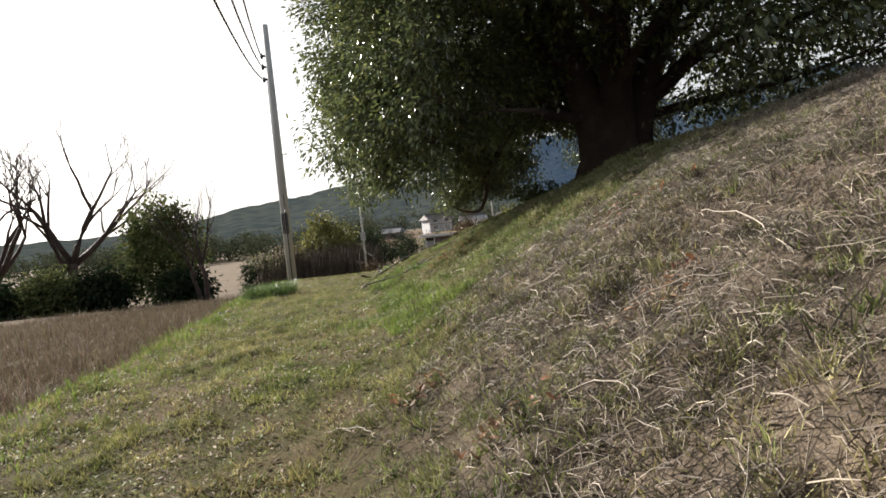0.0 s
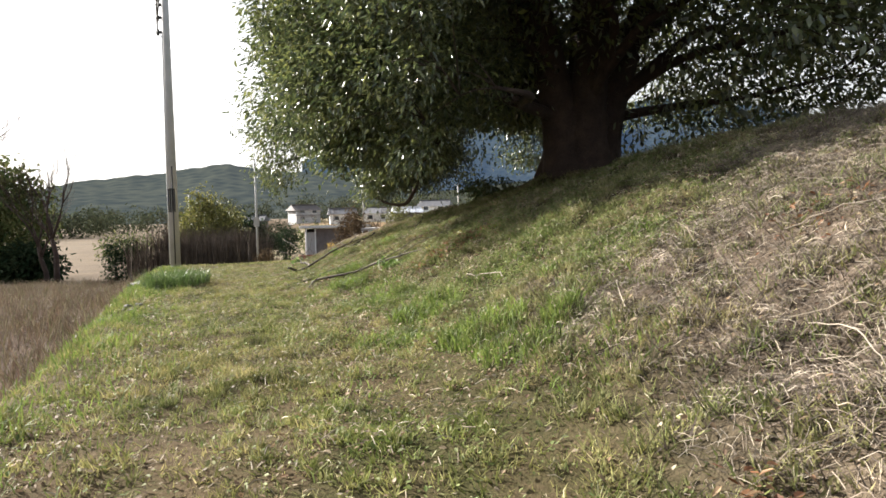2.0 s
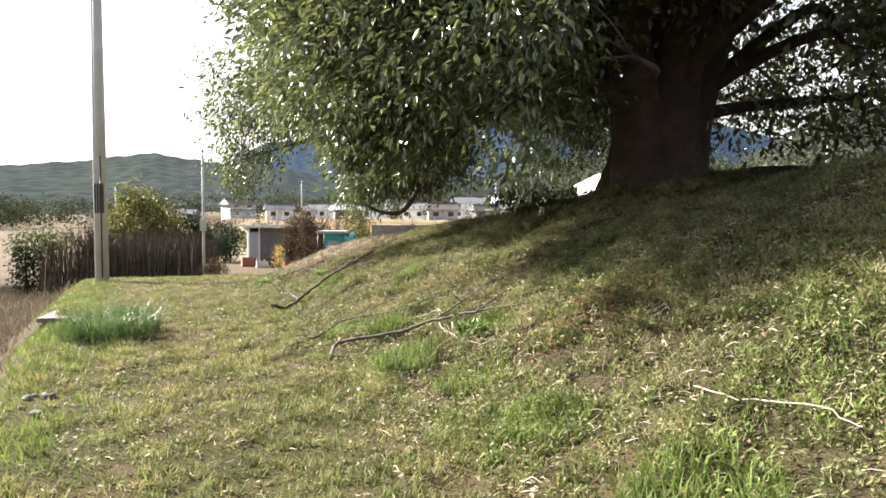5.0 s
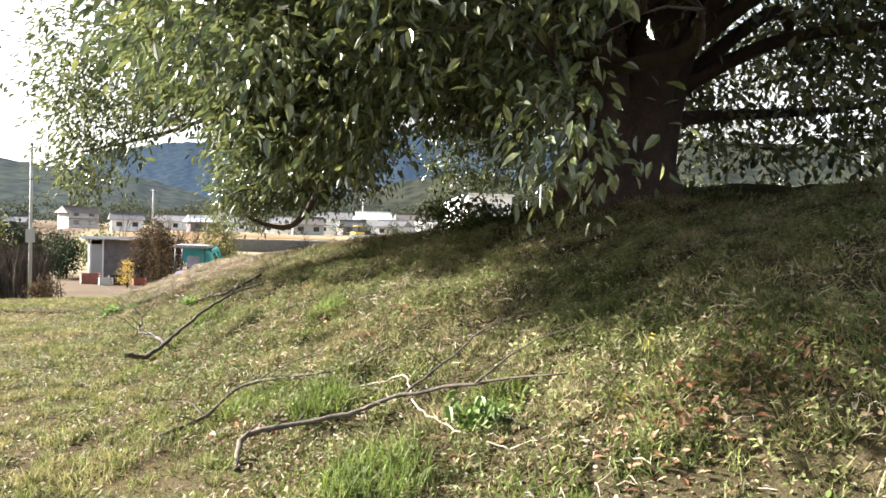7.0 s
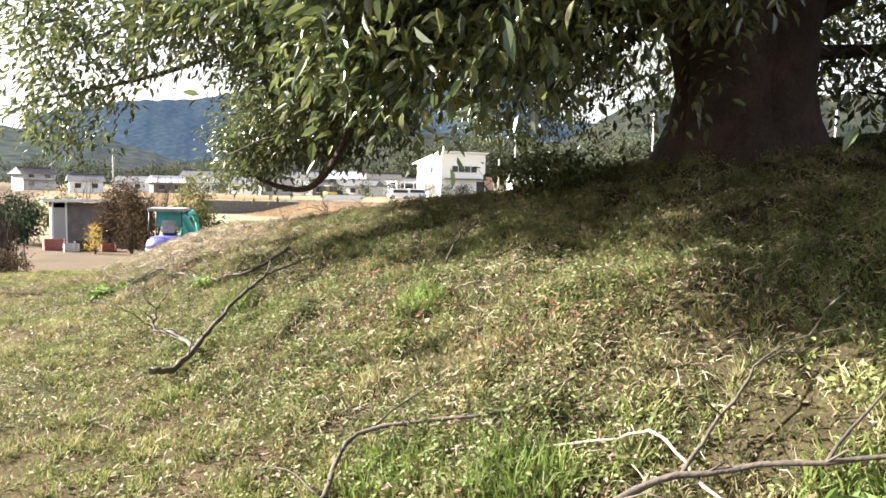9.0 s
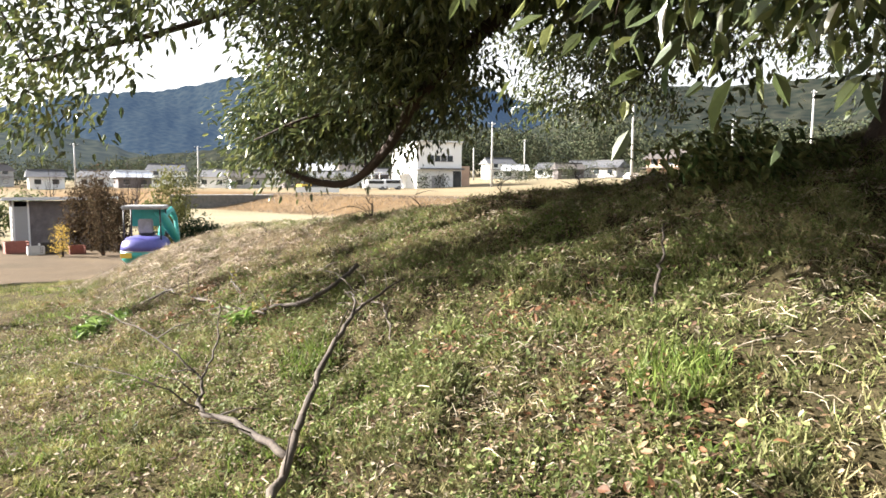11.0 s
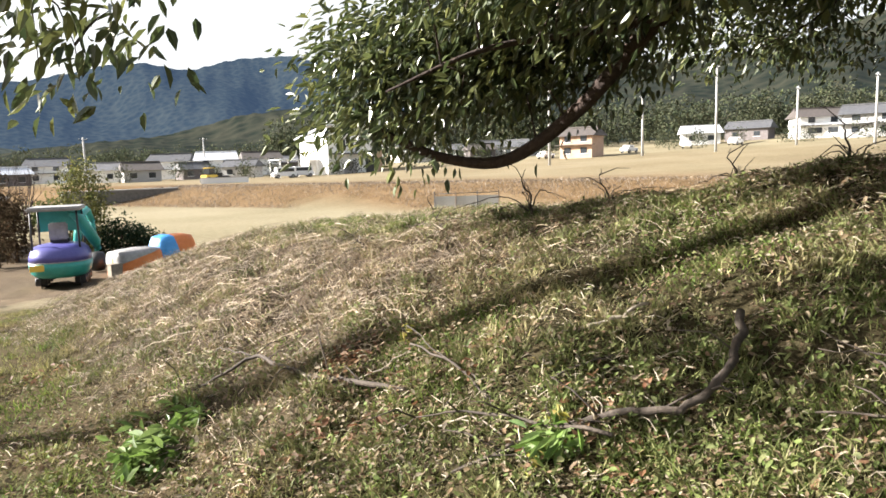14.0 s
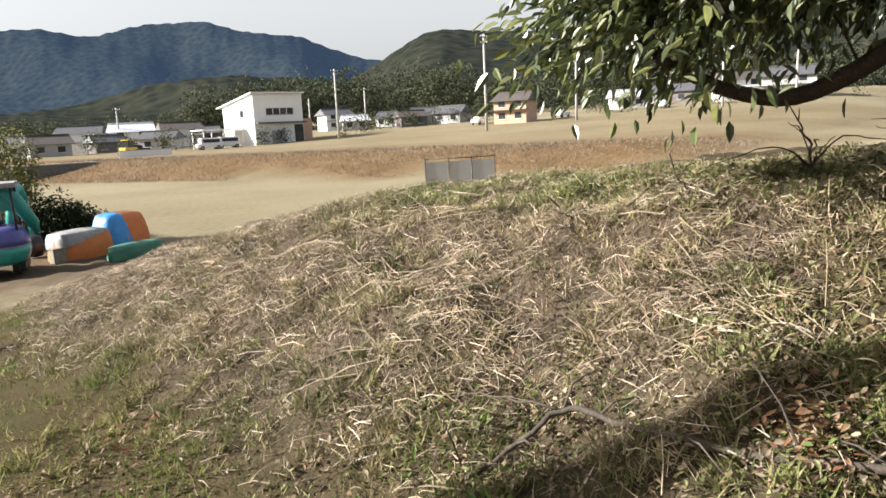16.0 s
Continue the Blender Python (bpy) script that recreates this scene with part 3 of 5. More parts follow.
# low spray over the far end, and a twig above the lane
m = 190
f = rng.uniform(0, 1, m)
spray = np.stack([-.7 + 2.7 * f, 21.5 - .9 * f, 2.1 + .6 * f], 1) + rng.normal(0, 1, (m, 3)) * np.array([.2, .3, .18]) + np.array([0, 0, 1]) * (rng.uniform(0, 1, (m, 1)) * (.6 + .8 * f[:, None]))
hang = np.array([(-3.05, 19.9, 2.34), (-3.2, 20.4, 2.32), (-2.85, 20.2, 2.34), (-3.1, 20.1, 2.6), (-.52, 10.8, 2.2), (-.42, 10.9, 2.14), (-.55, 10.95, 2.34), (-.3, 11.15, 2.5), (-.25, 11.4, 2.8)])
over_lane = np.array([-2.9, 19.8, 4.0]) + np.clip(rng.normal(0, 1, (38, 3)), -1.5, 1.5) * np.array([.42, .75, .5])
south_west = np.array([-1.95, 12.45, 3.3]) + np.clip(rng.normal(0, 1, (26, 3)), -1.4, 1.4) * np.array([.4, .5, .45])
# the second low limb, farther off in the north-east, and the skirt that hangs before the trunk
north_east = np.array([4.5, 20.5, 3.45]) + np.clip(rng.normal(0, 1, (72, 3)), -1.5, 1.5) * np.array([.8, .6, .36])
skirt = np.array([-1.1, 13.75, 2.8]) + np.clip(rng.normal(0, 1, (46, 3)), -1.5, 1.5) * np.array([.36, .26, .3])
upper = np.array([.1, 19.4, 3.35]) + np.clip(rng.normal(0, 1, (110, 3)), -1.6, 1.6) * np.array([.65, .5, .4])
q = rng.uniform(0, 1, (170, 3)) * np.array([5.2, 7.5, 2.8]) + np.array([4.2, 11.8, 2.9])
east_side = q[(np.sin(1.9 * q[:, 0] + 1.4 * np.sin(1.6 * q[:, 2])) + np.sin(2.1 * q[:, 1] + 1.5 * np.sin(1.7 * q[:, 0])) + np.sin(2.6 * q[:, 2]) > -.5)]
behind = rng.uniform(0, 1, (300, 3)) * np.array([3.4, 3.0, 1.9]) + np.array([.2, 16.4, 3.75])
# mostly unseen boughs added inside the crown to shade the ground beneath
q = np.concatenate([rng.uniform(0, 1, (240, 3)) * np.array([3.8, 3.2, 1.7]) + np.array([-1.6, 12.6, 3.0]), rng.uniform(0, 1, (190, 3)) * np.array([2.2, 2.0, .8]) + np.array([-1.2, 16.6, 3.25])])
inner = q[q[:, 2] > crown_low(q[:, 0], q[:, 1])]
# higher leaf clumps, out of view, added to block sky light
canopy = rng.uniform(0, 1, (260, 3)) * np.array([8, 7, 3]) + np.array([-2, 12, 4.8])
lane_twigs = np.array([-2.75, 19.9, 3.0]) + np.clip(rng.normal(0, 1, (17, 3)), -1.3, 1.3) * np.array([.45, .5, .36])
clumps = np.concatenate([clumps, spray, hang, over_lane, south_west, north_east, skirt, upper, behind, inner, canopy, east_side, lane_twigs])
clumps = clumps[clumps[:, 2] > ground_z(clumps[:, 0], clumps[:, 1]) + .45]

stems = [((-.35, -.15, -.25), (-.45, -.2, 1.0), (-.9, -.5, 2.6), (-1.5, -.9, 4.6), (-2.1, -1.2, 6.6)),
         ((.0, -.35, -.25), (.05, -.35, 1.1), (.1, -.9, 3.0), (.3, -1.7, 5.2), (.2, -2.4, 7.2)),
         ((.4, .0, -.25), (.55, .0, 1.0), (1.2, .1, 2.7), (2.3, .3, 4.6), (3.4, .5, 6.4)),
         ((.0, .35, -.25), (-.1, .4, 1.0), (-.5, 1.0, 2.6), (-.9, 1.9, 4.6), (-1.0, 2.7, 6.6)),
         ((.15, .1, -.25), (.2, .15, 1.4), (.3, .3, 3.4), (.5, .5, 6.0), (.4, .4, 8.6))]
trunk_bm = lathe([(.98, -.5), (.84, -.1), (.7, .25), (.63, .6), (.66, 1.0), (.55, 1.35)], 18)
for v in trunk_bm.verts:
    a = math.atan2(v.co.y, v.co.x)
    k = 1 + .12 * math.sin(5 * a + 1) + .06 * math.sin(9 * a)
    v.co.x, v.co.y = v.co.x * k + TREE.x, v.co.y * k + TREE.y
    v.co.z += TREE.z
tree_part("trunk", trunk_bm, M_BARK)
nodes_at, nodes_r = [], []
for s in stems:
    pts = [TREE + q for q in spline(s, 5)]
    rad = [.46 * (1 - .72 * k / (len(pts) - 1)) for k in range(len(pts))]
    tree_part("stem", tubed(pts, rad, 10), M_BARK)
    nodes_at += pts[5:]
    nodes_r += rad[5:]
limb_ends = [(-4.6, -2.2, 1.6), (-5.2, .2, 1.9), (-4.8, 2.6, 2.4), (-2.6, -3.9, .9), (-1.2, -4.4, 2.6), (2.2, -4.3, 3.0), (4.8, -2.4, 3.2), (5.4, 1.0, 2.6), (3.4, 4.0, 3.2),
             (.6, 4.9, 3.0), (-2.0, 4.4, 3.6), (-4.0, -3.4, 4.4), (-4.9, .8, 5.2), (-3.2, -.6, 7.4), (1.6, -3.4, 7.2), (3.6, 2.2, 6.6), (4.4, -3.4, 5.4), (4.9, -1.0, 1.7), (5.2, 3.2, 2.0)]
for e in limb_ends:
    e = Vector(e)
    start = min((p for p, r in zip(nodes_at, nodes_r) if r > .2), key=lambda p: (p - TREE - e * .35).length)
    a, b = start, TREE + e
    m1 = a.lerp(b, .35) + Vector((rng.normal(0, .4), rng.normal(0, .4), .3 + rng.normal(0, .25)))
    m2 = a.lerp(b, .7) + Vector((rng.normal(0, .4), rng.normal(0, .4), .25 + rng.normal(0, .3)))
    pts = spline((a, m1, m2, b), 5)
    rad = [.125 * (1 - .8 * k / (len(pts) - 1)) for k in range(len(pts))]
    tree_part("limb", tubed(pts, rad, 7), M_BARK)
    nodes_at += pts[3:]
    nodes_r += rad[3:]
# the long low limb that sweeps north over the mound's end
low_limb = spline([(3.1, 15.7, 4.2), (2.3, 17.0, 4.25), (1.4, 18.3, 3.75), (.9, 19.1, 3.15), (.64, 19.55, 2.68), (.52, 20.1, 2.15), (.31, 20.66, 1.78), (-.1, 20.95, 1.8), (-.5, 21.2, 2.0)], 5)
rad = [.105 * (1 - .7 * k / (len(low_limb) - 1)) for k in range(len(low_limb))]
tree_part("limb", tubed(low_limb, rad, 8), M_BARK)
nodes_at += low_limb[8:]
nodes_r += rad[8:]
mid_limb = spline([TREE + Vector(q) for q in ((.1, .5, 1.6), (-.2, 2.0, 2.6), (-1.3, 3.4, 2.6), (-3.0, 4.4, 2.0), (-5.0, 4.6, 1.0), (-6.4, 4.6, .5))], 5)
rad = [.1 * (1 - .85 * k / (len(mid_limb) - 1)) for k in range(len(mid_limb))]
tree_part("limb", tubed(mid_limb, rad, 8), M_BARK)
nodes_at += mid_limb[6:]
nodes_r += rad[6:]
for way in (((3.35, 15.5, 3.5), (4.2, 17.4, 4.2), (4.7, 19.2, 3.9), (4.6, 20.2, 3.2), (4.2, 20.8, 2.9)), ((.66, 19.5, 2.7), (.2, 19.9, 2.62), (-.4, 20.2, 2.5), (-.9, 20.6, 2.25)), ((2.8, 16.2, 5.1), (.6, 17.9, 5.0), (-1.5, 19.0, 4.7), (-2.6, 19.6, 4.3), (-3.2, 20.1, 3.8)), ((2.5, 14.7, 4.75), (.9, 13.8, 4.5), (-.8, 12.9, 3.9), (-1.8, 12.5, 3.4), (-2.2, 12.3, 3.0))):
    pts = spline([Vector(q) for q in way], 5)
    rad = [.042 * (1 - .8 * k / (len(pts) - 1)) for k in range(len(pts))]
    tree_part("limb", tubed(pts, rad, 7), M_BARK)
    nodes_at += pts[6:]
    nodes_r += rad[6:]
N = np.array([tuple(p) for p in nodes_at])
twig_bm = bmesh.new()
order = np.argsort([((N - c) ** 2).sum(1).min() for c in clumps])
# each clump hangs on the nearest limb or on a bough that is already there
for count, c in enumerate(clumps[order][::2]):
    k = int(np.argmin(((N - c) ** 2).sum(1) + .6 * np.maximum(0, N[:, 2] - c[2])))
    a, b = Vector(N[k]), Vector(c)
    L = (b - a).length
    m = a.lerp(b, .55) + Vector((rng.normal(0, .08) * L, rng.normal(0, .08) * L, .1 * L))
    r0 = min(.02, .006 + .006 * L)
    tube(twig_bm, (a, a.lerp(m, .6) + Vector((0, 0, .03 * L)), m, b, b + (b - m) * .12 + Vector((0, 0, -.14))), (r0, r0 * .8, r0 * .6, r0 * .35, .002), 4)
    if count % 4 == 0:
        N = np.concatenate([N, [tuple(m)], [tuple(b)]])
tree_part("twig", twig_bm, M_BARK)


def leaf_mass(centres, per, spread, size, droop=.32, coarse=False):
    """Many pointed, folded leaves round each centre, hanging outwards."""
    n = len(centres) * per
    c = np.repeat(centres, per, 0)
    off = rng.normal(0, 1, (n, 3)) * np.array([spread, spread, spread * .8])
    p = c + off
    out = p - np.repeat(centres, per, 0) + (p - C) * .05
    d = out / (np.linalg.norm(out, axis=1)[:, None] + 1e-6) + rng.normal(0, .6, (n, 3))
    d[:, 2] -= droop
    d /= np.linalg.norm(d, axis=1)[:, None]
    s = np.cross(d, rng.normal(0, .6, (n, 3)) + np.array([0, 0, 1.0]))
    s /= np.linalg.norm(s, axis=1)[:, None] + 1e-6
    w = np.cross(s, d)
    L = rng.uniform(size * .65, size * 1.25, n)[:, None]
    wide = L * .205
    if coarse:
        mid = p + d * L * .5
        v = np.stack([p, mid + s * wide, p + d * L, mid - s * wide], 1).reshape(-1, 3)
        return sheet("leaves", v, np.arange(n)[:, None] * 4 + [0, 1, 2, 3])
    low, high = p + d * L * .28, p + d * L * .62 - w * L * .03
    fold = w * wide * .4
    v = np.stack([p, low + s * wide * .85 + fold, high + s * wide * .8 + fold, p + d * L - w * L * .1, high - s * wide * .8 + fold, low - s * wide * .85 + fold], 1).reshape(-1, 3)
    k = np.arange(n)[:, None] * 6
    return sheet("leaves", v, np.concatenate([k + [0, 1, 2, 3], k + [0, 3, 4, 5]], 0))


near = (clumps[:, 0] < 1.6) & (clumps[:, 2] < 6.5) | (clumps[:, 1] > 19.5) & (clumps[:, 2] < 5)
tree_part("crown", leaf_mass(clumps[near], 72, .19, .106, .48), M_LEAF)
tree_part("crown", leaf_mass(clumps[~near], 36, .28, .18, .5, coarse=True), M_LEAF)

# ---- materials of the things ----
M_TEAL = plain("teal_paint", shades((.02, .22, .19), (.04, .33, .28)), 5.0, .4, 0, .08, 40.0)
M_PURPLE = plain("purple_paint", shades((.055, .055, .22), (.1, .095, .3)), 5.0, .4, 0, .08, 40.0)
M_ORANGE = plain("orange_sheet", shades((.5, .14, .03), (.66, .2, .05)), 4.0, .55, 0, .3, 14.0, .03)
M_BLUE = plain("blue_sheet", shades((.03, .2, .5), (.06, .32, .7)), 5.0, .45, 0, .5, 12.0, .04)
M_GREYSHEET = plain("grey_sheet", shades((.2, .195, .19), (.34, .33, .32)), 5.0, .6, 0, .5, 12.0, .04)
M_GREENSHEET = plain("green_sheet", shades((.03, .14, .09), (.06, .2, .13)), 5.0, .6, 0, .5, 12.0, .04)
M_CARWHITE = plain("white_car_paint", shades((.75, .75, .75), (.82, .82, .82)), 2.0, .25)
M_YELLOW = plain("yellow_paint", shades((.6, .42, .05), (.7, .5, .08)), 4.0, .5)
M_RUBBER = plain("rubber", shades((.015, .015, .015), (.04, .038, .035)), 8.0, .8)
M_RED = plain("faded_red", shades((.18, .06, .045), (.27, .1, .07)), 6.0, .7)
M_CONIFER = strands("dark_conifer", [(.012, .025, .012), (.025, .04, .018), (.04, .05, .025)], .95, .15, .05)
M_BROWNLEAF = strands("brown_conifer", [(.05, .035, .02), (.09, .06, .035), (.07, .055, .03), (.12, .08, .05)], .95, .2, .05)
M_BAMBOO = strands("bamboo_leaf", [(.084, .098, .021), (.126, .126, .035), (.168, .154, .049), (.070, .077, .021)], .6, .35, .3)
# leaf greens raised by 1.4, haze over the distant bushes put into the colour
M_SHRUB = strands("shrub_leaf", [(.056, .084, .028), (.098, .112, .042), (.140, .140, .056), (.042, .070, .028)], .95, .25, .05)
M_AUTUMN = strands("yellow_leaf", [(.4, .28, .05), (.5, .36, .08), (.3, .2, .06)], .6, .35, .3)
M_STALK = strands("bare_twig", [(.072, .056, .044), (.112, .088, .068), (.048, .036, .028)], .85, .0, .1)
M_WEED = strands("leafy_weed", [(.08, .14, .03), (.12, .19, .04), (.16, .22, .07), (.06, .11, .02)], .5, .4, .4)
M_WOOD = strands("far_wood", [(.045, .06, .034), (.062, .072, .042), (.08, .086, .05), (.055, .064, .042), (.07, .066, .042)], 1.0, .15, .0, None, (.75, 1.25))


def gz(px, py):
    return float(ground_z(px, py))


# ---- fallen branches and grass tufts ----


def fallen_branch(name, paths, label, mat):
    """paths: lists of (x, y, lift over the ground, radius); the first is the main stem, the rest its side shoots."""
    px, py, _, _ = paths[0][0]
    base = Vector((px, py, gz(px, py)))
    ob = thing(name, Matrix.Translation(base), label, "branch", "fallen branches")
    for k, path in enumerate(paths):
        pts = [Vector((a, b, gz(a, b) + c)) - base for a, b, c, _ in path]
        way = spline(pts, 5)
        rad = np.interp(np.linspace(0, 1, len(way)), np.linspace(0, 1, len(path)), [r for *_, r in path])
        for i, q in enumerate(way):
            q += Vector((rng.normal(0, .007), rng.normal(0, .007), rng.normal(0, .005)))
        if mat is M_TWIG and len(paths) > 1 and len(path) > 3:
            # dry side twigs
            for q in way[4:-2:4]:
                side = Vector((rng.normal(0, 1), rng.normal(0, 1), rng.uniform(.1, .9))).normalized() * rng.uniform(.12, .34)
                part("twig", tubed([q, q + side * .5 + Vector((0, 0, .03)), q + side + Vector((rng.normal(0, .03), rng.normal(0, .03), 0))], [.005, .004, .0015], 5), mat, ob)
        part("stem" if k == 0 else "shoot", tubed(way, [r * (.5 if mat is M_TWIG else .34) * (1 + .12 * math.sin(3 * i)) for i, r in enumerate(rad)], 7), mat, ob)
    return ob


fallen_branch("fallen_branch", [
    [(-1.95, 11.84, .02, .038), (-1.84, 12.14, .10, .036), (-1.36, 12.0, .10, .031), (-.97, 11.86, .09, .026), (-.66, 11.52, .10, .02), (-.3, 11.1, .08, .01)],
    [(-.97, 11.86, .09, .018), (-.6, 11.95, .14, .013), (-.3, 11.98, .18, .009), (.05, 11.8, .16, .004)],
    [(-.66, 11.52, .1, .014), (-.25, 11.5, .15, .008), (.2, 11.3, .12, .004)]], "dark curved fallen branch lying on the mound's foot", M_TWIG)
fallen_branch("fallen_branch", [
    [(-2.33, 12.66, .03, .026), (-2.0, 12.85, .05, .026), (-1.68, 13.25, .08, .023), (-1.12, 12.84, .07, .018), (-.7, 12.74, .08, .008)],
    [(-1.68, 13.25, .08, .012), (-1.2, 13.35, .1, .008), (-.8, 13.3, .05, .004)],
    [(-2.0, 12.85, .05, .012), (-2.12, 13.15, .1, .007), (-2.3, 13.3, .05, .004)]], "thin dark fallen branch on dry leaves", M_TWIG)
fallen_branch("forked_branch", [
    [(-2.47, 15.1, .16, .046), (-2.3, 15.45, .06, .05), (-2.1, 15.75, .10, .044), (-1.85, 16.15, .16, .036), (-1.5, 16.65, .2, .034), (-1.15, 17.05, .18, .024), (-.57, 17.53, .07, .012)],
    [(-2.1, 15.75, .1, .045), (-2.2, 16.2, .14, .034), (-2.33, 16.62, .18, .03), (-2.3, 16.72, .3, .016), (-2.5, 17.0, .55, .01), (-2.75, 17.5, .7, .006)],
    [(-2.3, 16.72, .3, .015), (-2.16, 16.95, .42, .011), (-2.1, 17.1, .62, .005)],
    [(-2.33, 16.62, .18, .012), (-2.6, 16.7, .4, .008), (-2.95, 17.1, .5, .004)],
    [(-1.28, 16.9, .19, .02), (-1.17, 17.12, .25, .014), (-1.12, 17.36, .24, .007)],
    [(-1.15, 17.1, .26, .012), (-1.2, 17.4, .4, .007), (-1.25, 17.65, .42, .003)]], "thick forked dead branch with upright twigs on turf", M_TWIG)
fallen_branch("bent_stick", [
    [(-1.45, 12.86, .03, .014), (-.98, 12.3, .05, .018), (-.86, 12.08, .1, .022), (-.93, 11.78, .06, .02), (-.92, 11.5, .04, .018), (-.87, 11.1, .05, .016), (-.8, 10.85, .03, .013)],
    [(-.8, 10.85, .03, .012), (-.6, 10.75, .06, .009), (-.35, 10.7, .1, .005)]], "pale bent stick without bark on the grass", M_PALE)
fallen_branch("fallen_branch", [
    [(-1.05, 17.75, .05, .008), (-.98, 17.42, .08, .013), (-.95, 17.15, .1, .015), (-1.02, 16.92, .08, .016), (-1.15, 16.55, .03, .014)],
    [(-.98, 17.42, .08, .012), (-.86, 17.6, .16, .008), (-.85, 17.8, .22, .004)]], "reddish dead branch among fallen leaves", M_TWIG)
fallen_branch("fallen_branch", [
    [(-1.6, 19.5, .03, .03), (-1.7, 19.85, .07, .032), (-1.77, 20.2, .05, .03), (-1.79, 20.7, .05, .028), (-1.83, 20.9, .07, .025), (-2.05, 21.0, .04, .02), (-2.3, 21.15, .03, .012)],
    [(-1.83, 20.9, .07, .014), (-1.9, 21.2, .12, .009), (-1.88, 21.45, .05, .004)]], "pale-brown fallen branch across the straw", M_TWIG)
fallen_branch("fallen_branch", [
    [(-.66, 18.22, .12, .04), (-.93, 18.12, .08, .038), (-1.19, 18.15, .05, .036), (-1.36, 18.38, .06, .032), (-1.51, 18.59, .04, .026), (-1.75, 18.72, .04, .016), (-1.97, 18.85, .02, .007)],
    [(-1.46, 18.33, .06, .02), (-1.6, 18.85, .08, .014), (-1.72, 19.1, .1, .008), (-1.85, 19.3, .04, .004)]], "long grey fallen branch half under leaves", M_TWIG)
fallen_branch("bent_stick", [[(-1.8, 20.25, .08, .01), (-1.8, 19.99, .03, .014), (-1.6, 19.82, .05, .014), (-1.42, 19.7, .1, .008)]], "short pale stick with a sharp bend", M_PALE)
fallen_branch("thin_twig", [[(-1.41, 19.75, .22, .006), (-1.45, 19.4, .15, .008), (-1.48, 19.06, .06, .01), (-1.6, 18.8, .02, .008)]], "thin brown twig standing off the grass", M_TWIG)
fallen_branch("bent_stick", [[(-.2, 8.85, .03, .012), (-.14, 8.55, .04, .014), (.02, 8.17, .04, .014), (.0, 7.9, .05, .008)], [(.02, 8.17, .04, .008), (.2, 8.2, .06, .004)]], "pale forked stick lying on dry grass", M_PALE)
for a, b, c, d, r in ((1.6, 4.23, 1.52, 2.87, .011), (.49, 2.66, .72, 2.3, .010), (-.72, 3.68, -.36, 3.34, .009), (.56, 4.5, .48, 4.0, .010), (1.2, 5.6, 1.7, 5.1, .010), (2.3, 3.6, 2.2, 2.9, .010), (.9, 3.3, 1.3, 2.9, .008)):
    m = (a + c) / 2 + .05
    fallen_branch("long_stalk", [[(a, b, .05, r * .7), (m, (b + d) / 2, .09, r), (c, d, .06, r * .6)]], "long pale dry stalk lying on the straw", M_PALE)
for way, mat, name, label in (
        ([(-1.71, 19.12, .02, .012), (-1.64, 18.96, .07, .016), (-1.62, 18.77, .03, .013)], M_PALE, "bent_stick", "short pale arched stick among dead leaves"),
        ([(-.92, 18.96, .04, .03), (-.79, 18.82, .06, .03), (-.67, 18.7, .09, .022)], M_PALE, "broken_stick", "short thick pale broken stick on green grass"),
        ([(-1.33, 18.83, .02, .01), (-1.15, 18.76, .05, .012), (-1.02, 18.66, .04, .008)], M_TWIG, "thin_twig", "thin brown twig lying in the grass"),
        ([(-1.4, 19.72, .12, .012), (-1.42, 19.25, .08, .015), (-1.48, 19.0, .03, .009)], M_TWIG, "thin_twig", "thin dark twig with its tip off the grass"),
        ([(-.36, 14.69, .04, .01), (-.24, 14.58, .06, .012), (-.08, 14.49, .04, .008)], M_PALE, "bent_stick", "short pale stick among green weeds"),
        ([(-.08, 15.4, -.02, .022), (.05, 15.48, .1, .02), (.16, 15.55, .16, .017), (.21, 15.6, .32, .012)], M_TWIG, "thin_twig", "dark leaning stem rooted in the slope"),
        ([(-1.29, 18.59, .05, .008), (-1.36, 18.46, .09, .008), (-1.42, 18.38, .03, .006)], M_PALE, "thin_twig", "thin pale twig lying in the grass")):
    fallen_branch(name, [way], label, mat)
# dead brushwood standing on the crest
for (a, b), s in (((.64, 20.75), 1.0), ((1.1, 20.3), .8), ((.1, 21.3), .6), ((1.9, 19.6), .9), ((-.4, 21.8), .5), ((2.6, 19.0), 1.2)):
    path = [[(a, b, 0, .022 * s), (a + .03, b + .02, .16 * s, .018 * s), (a - .04, b + .05, .3 * s, .012 * s), (a + .05, b + .1, .42 * s, .005)]]
    for _ in range(5):
        q = rng.uniform(-1, 1, 2)
        path.append([(a, b, .06 * s, .013 * s), (a + .2 * q[0] * s, b + .2 * q[1] * s, .2 * s * rng.uniform(.6, 1.2), .009 * s), (a + .6 * q[0] * s, b + .6 * q[1] * s, .28 * s * rng.uniform(.3, 1.2), .004)])
    fallen_branch("brushwood", path, "dark dead brushwood branch standing on the crest", M_TWIG)

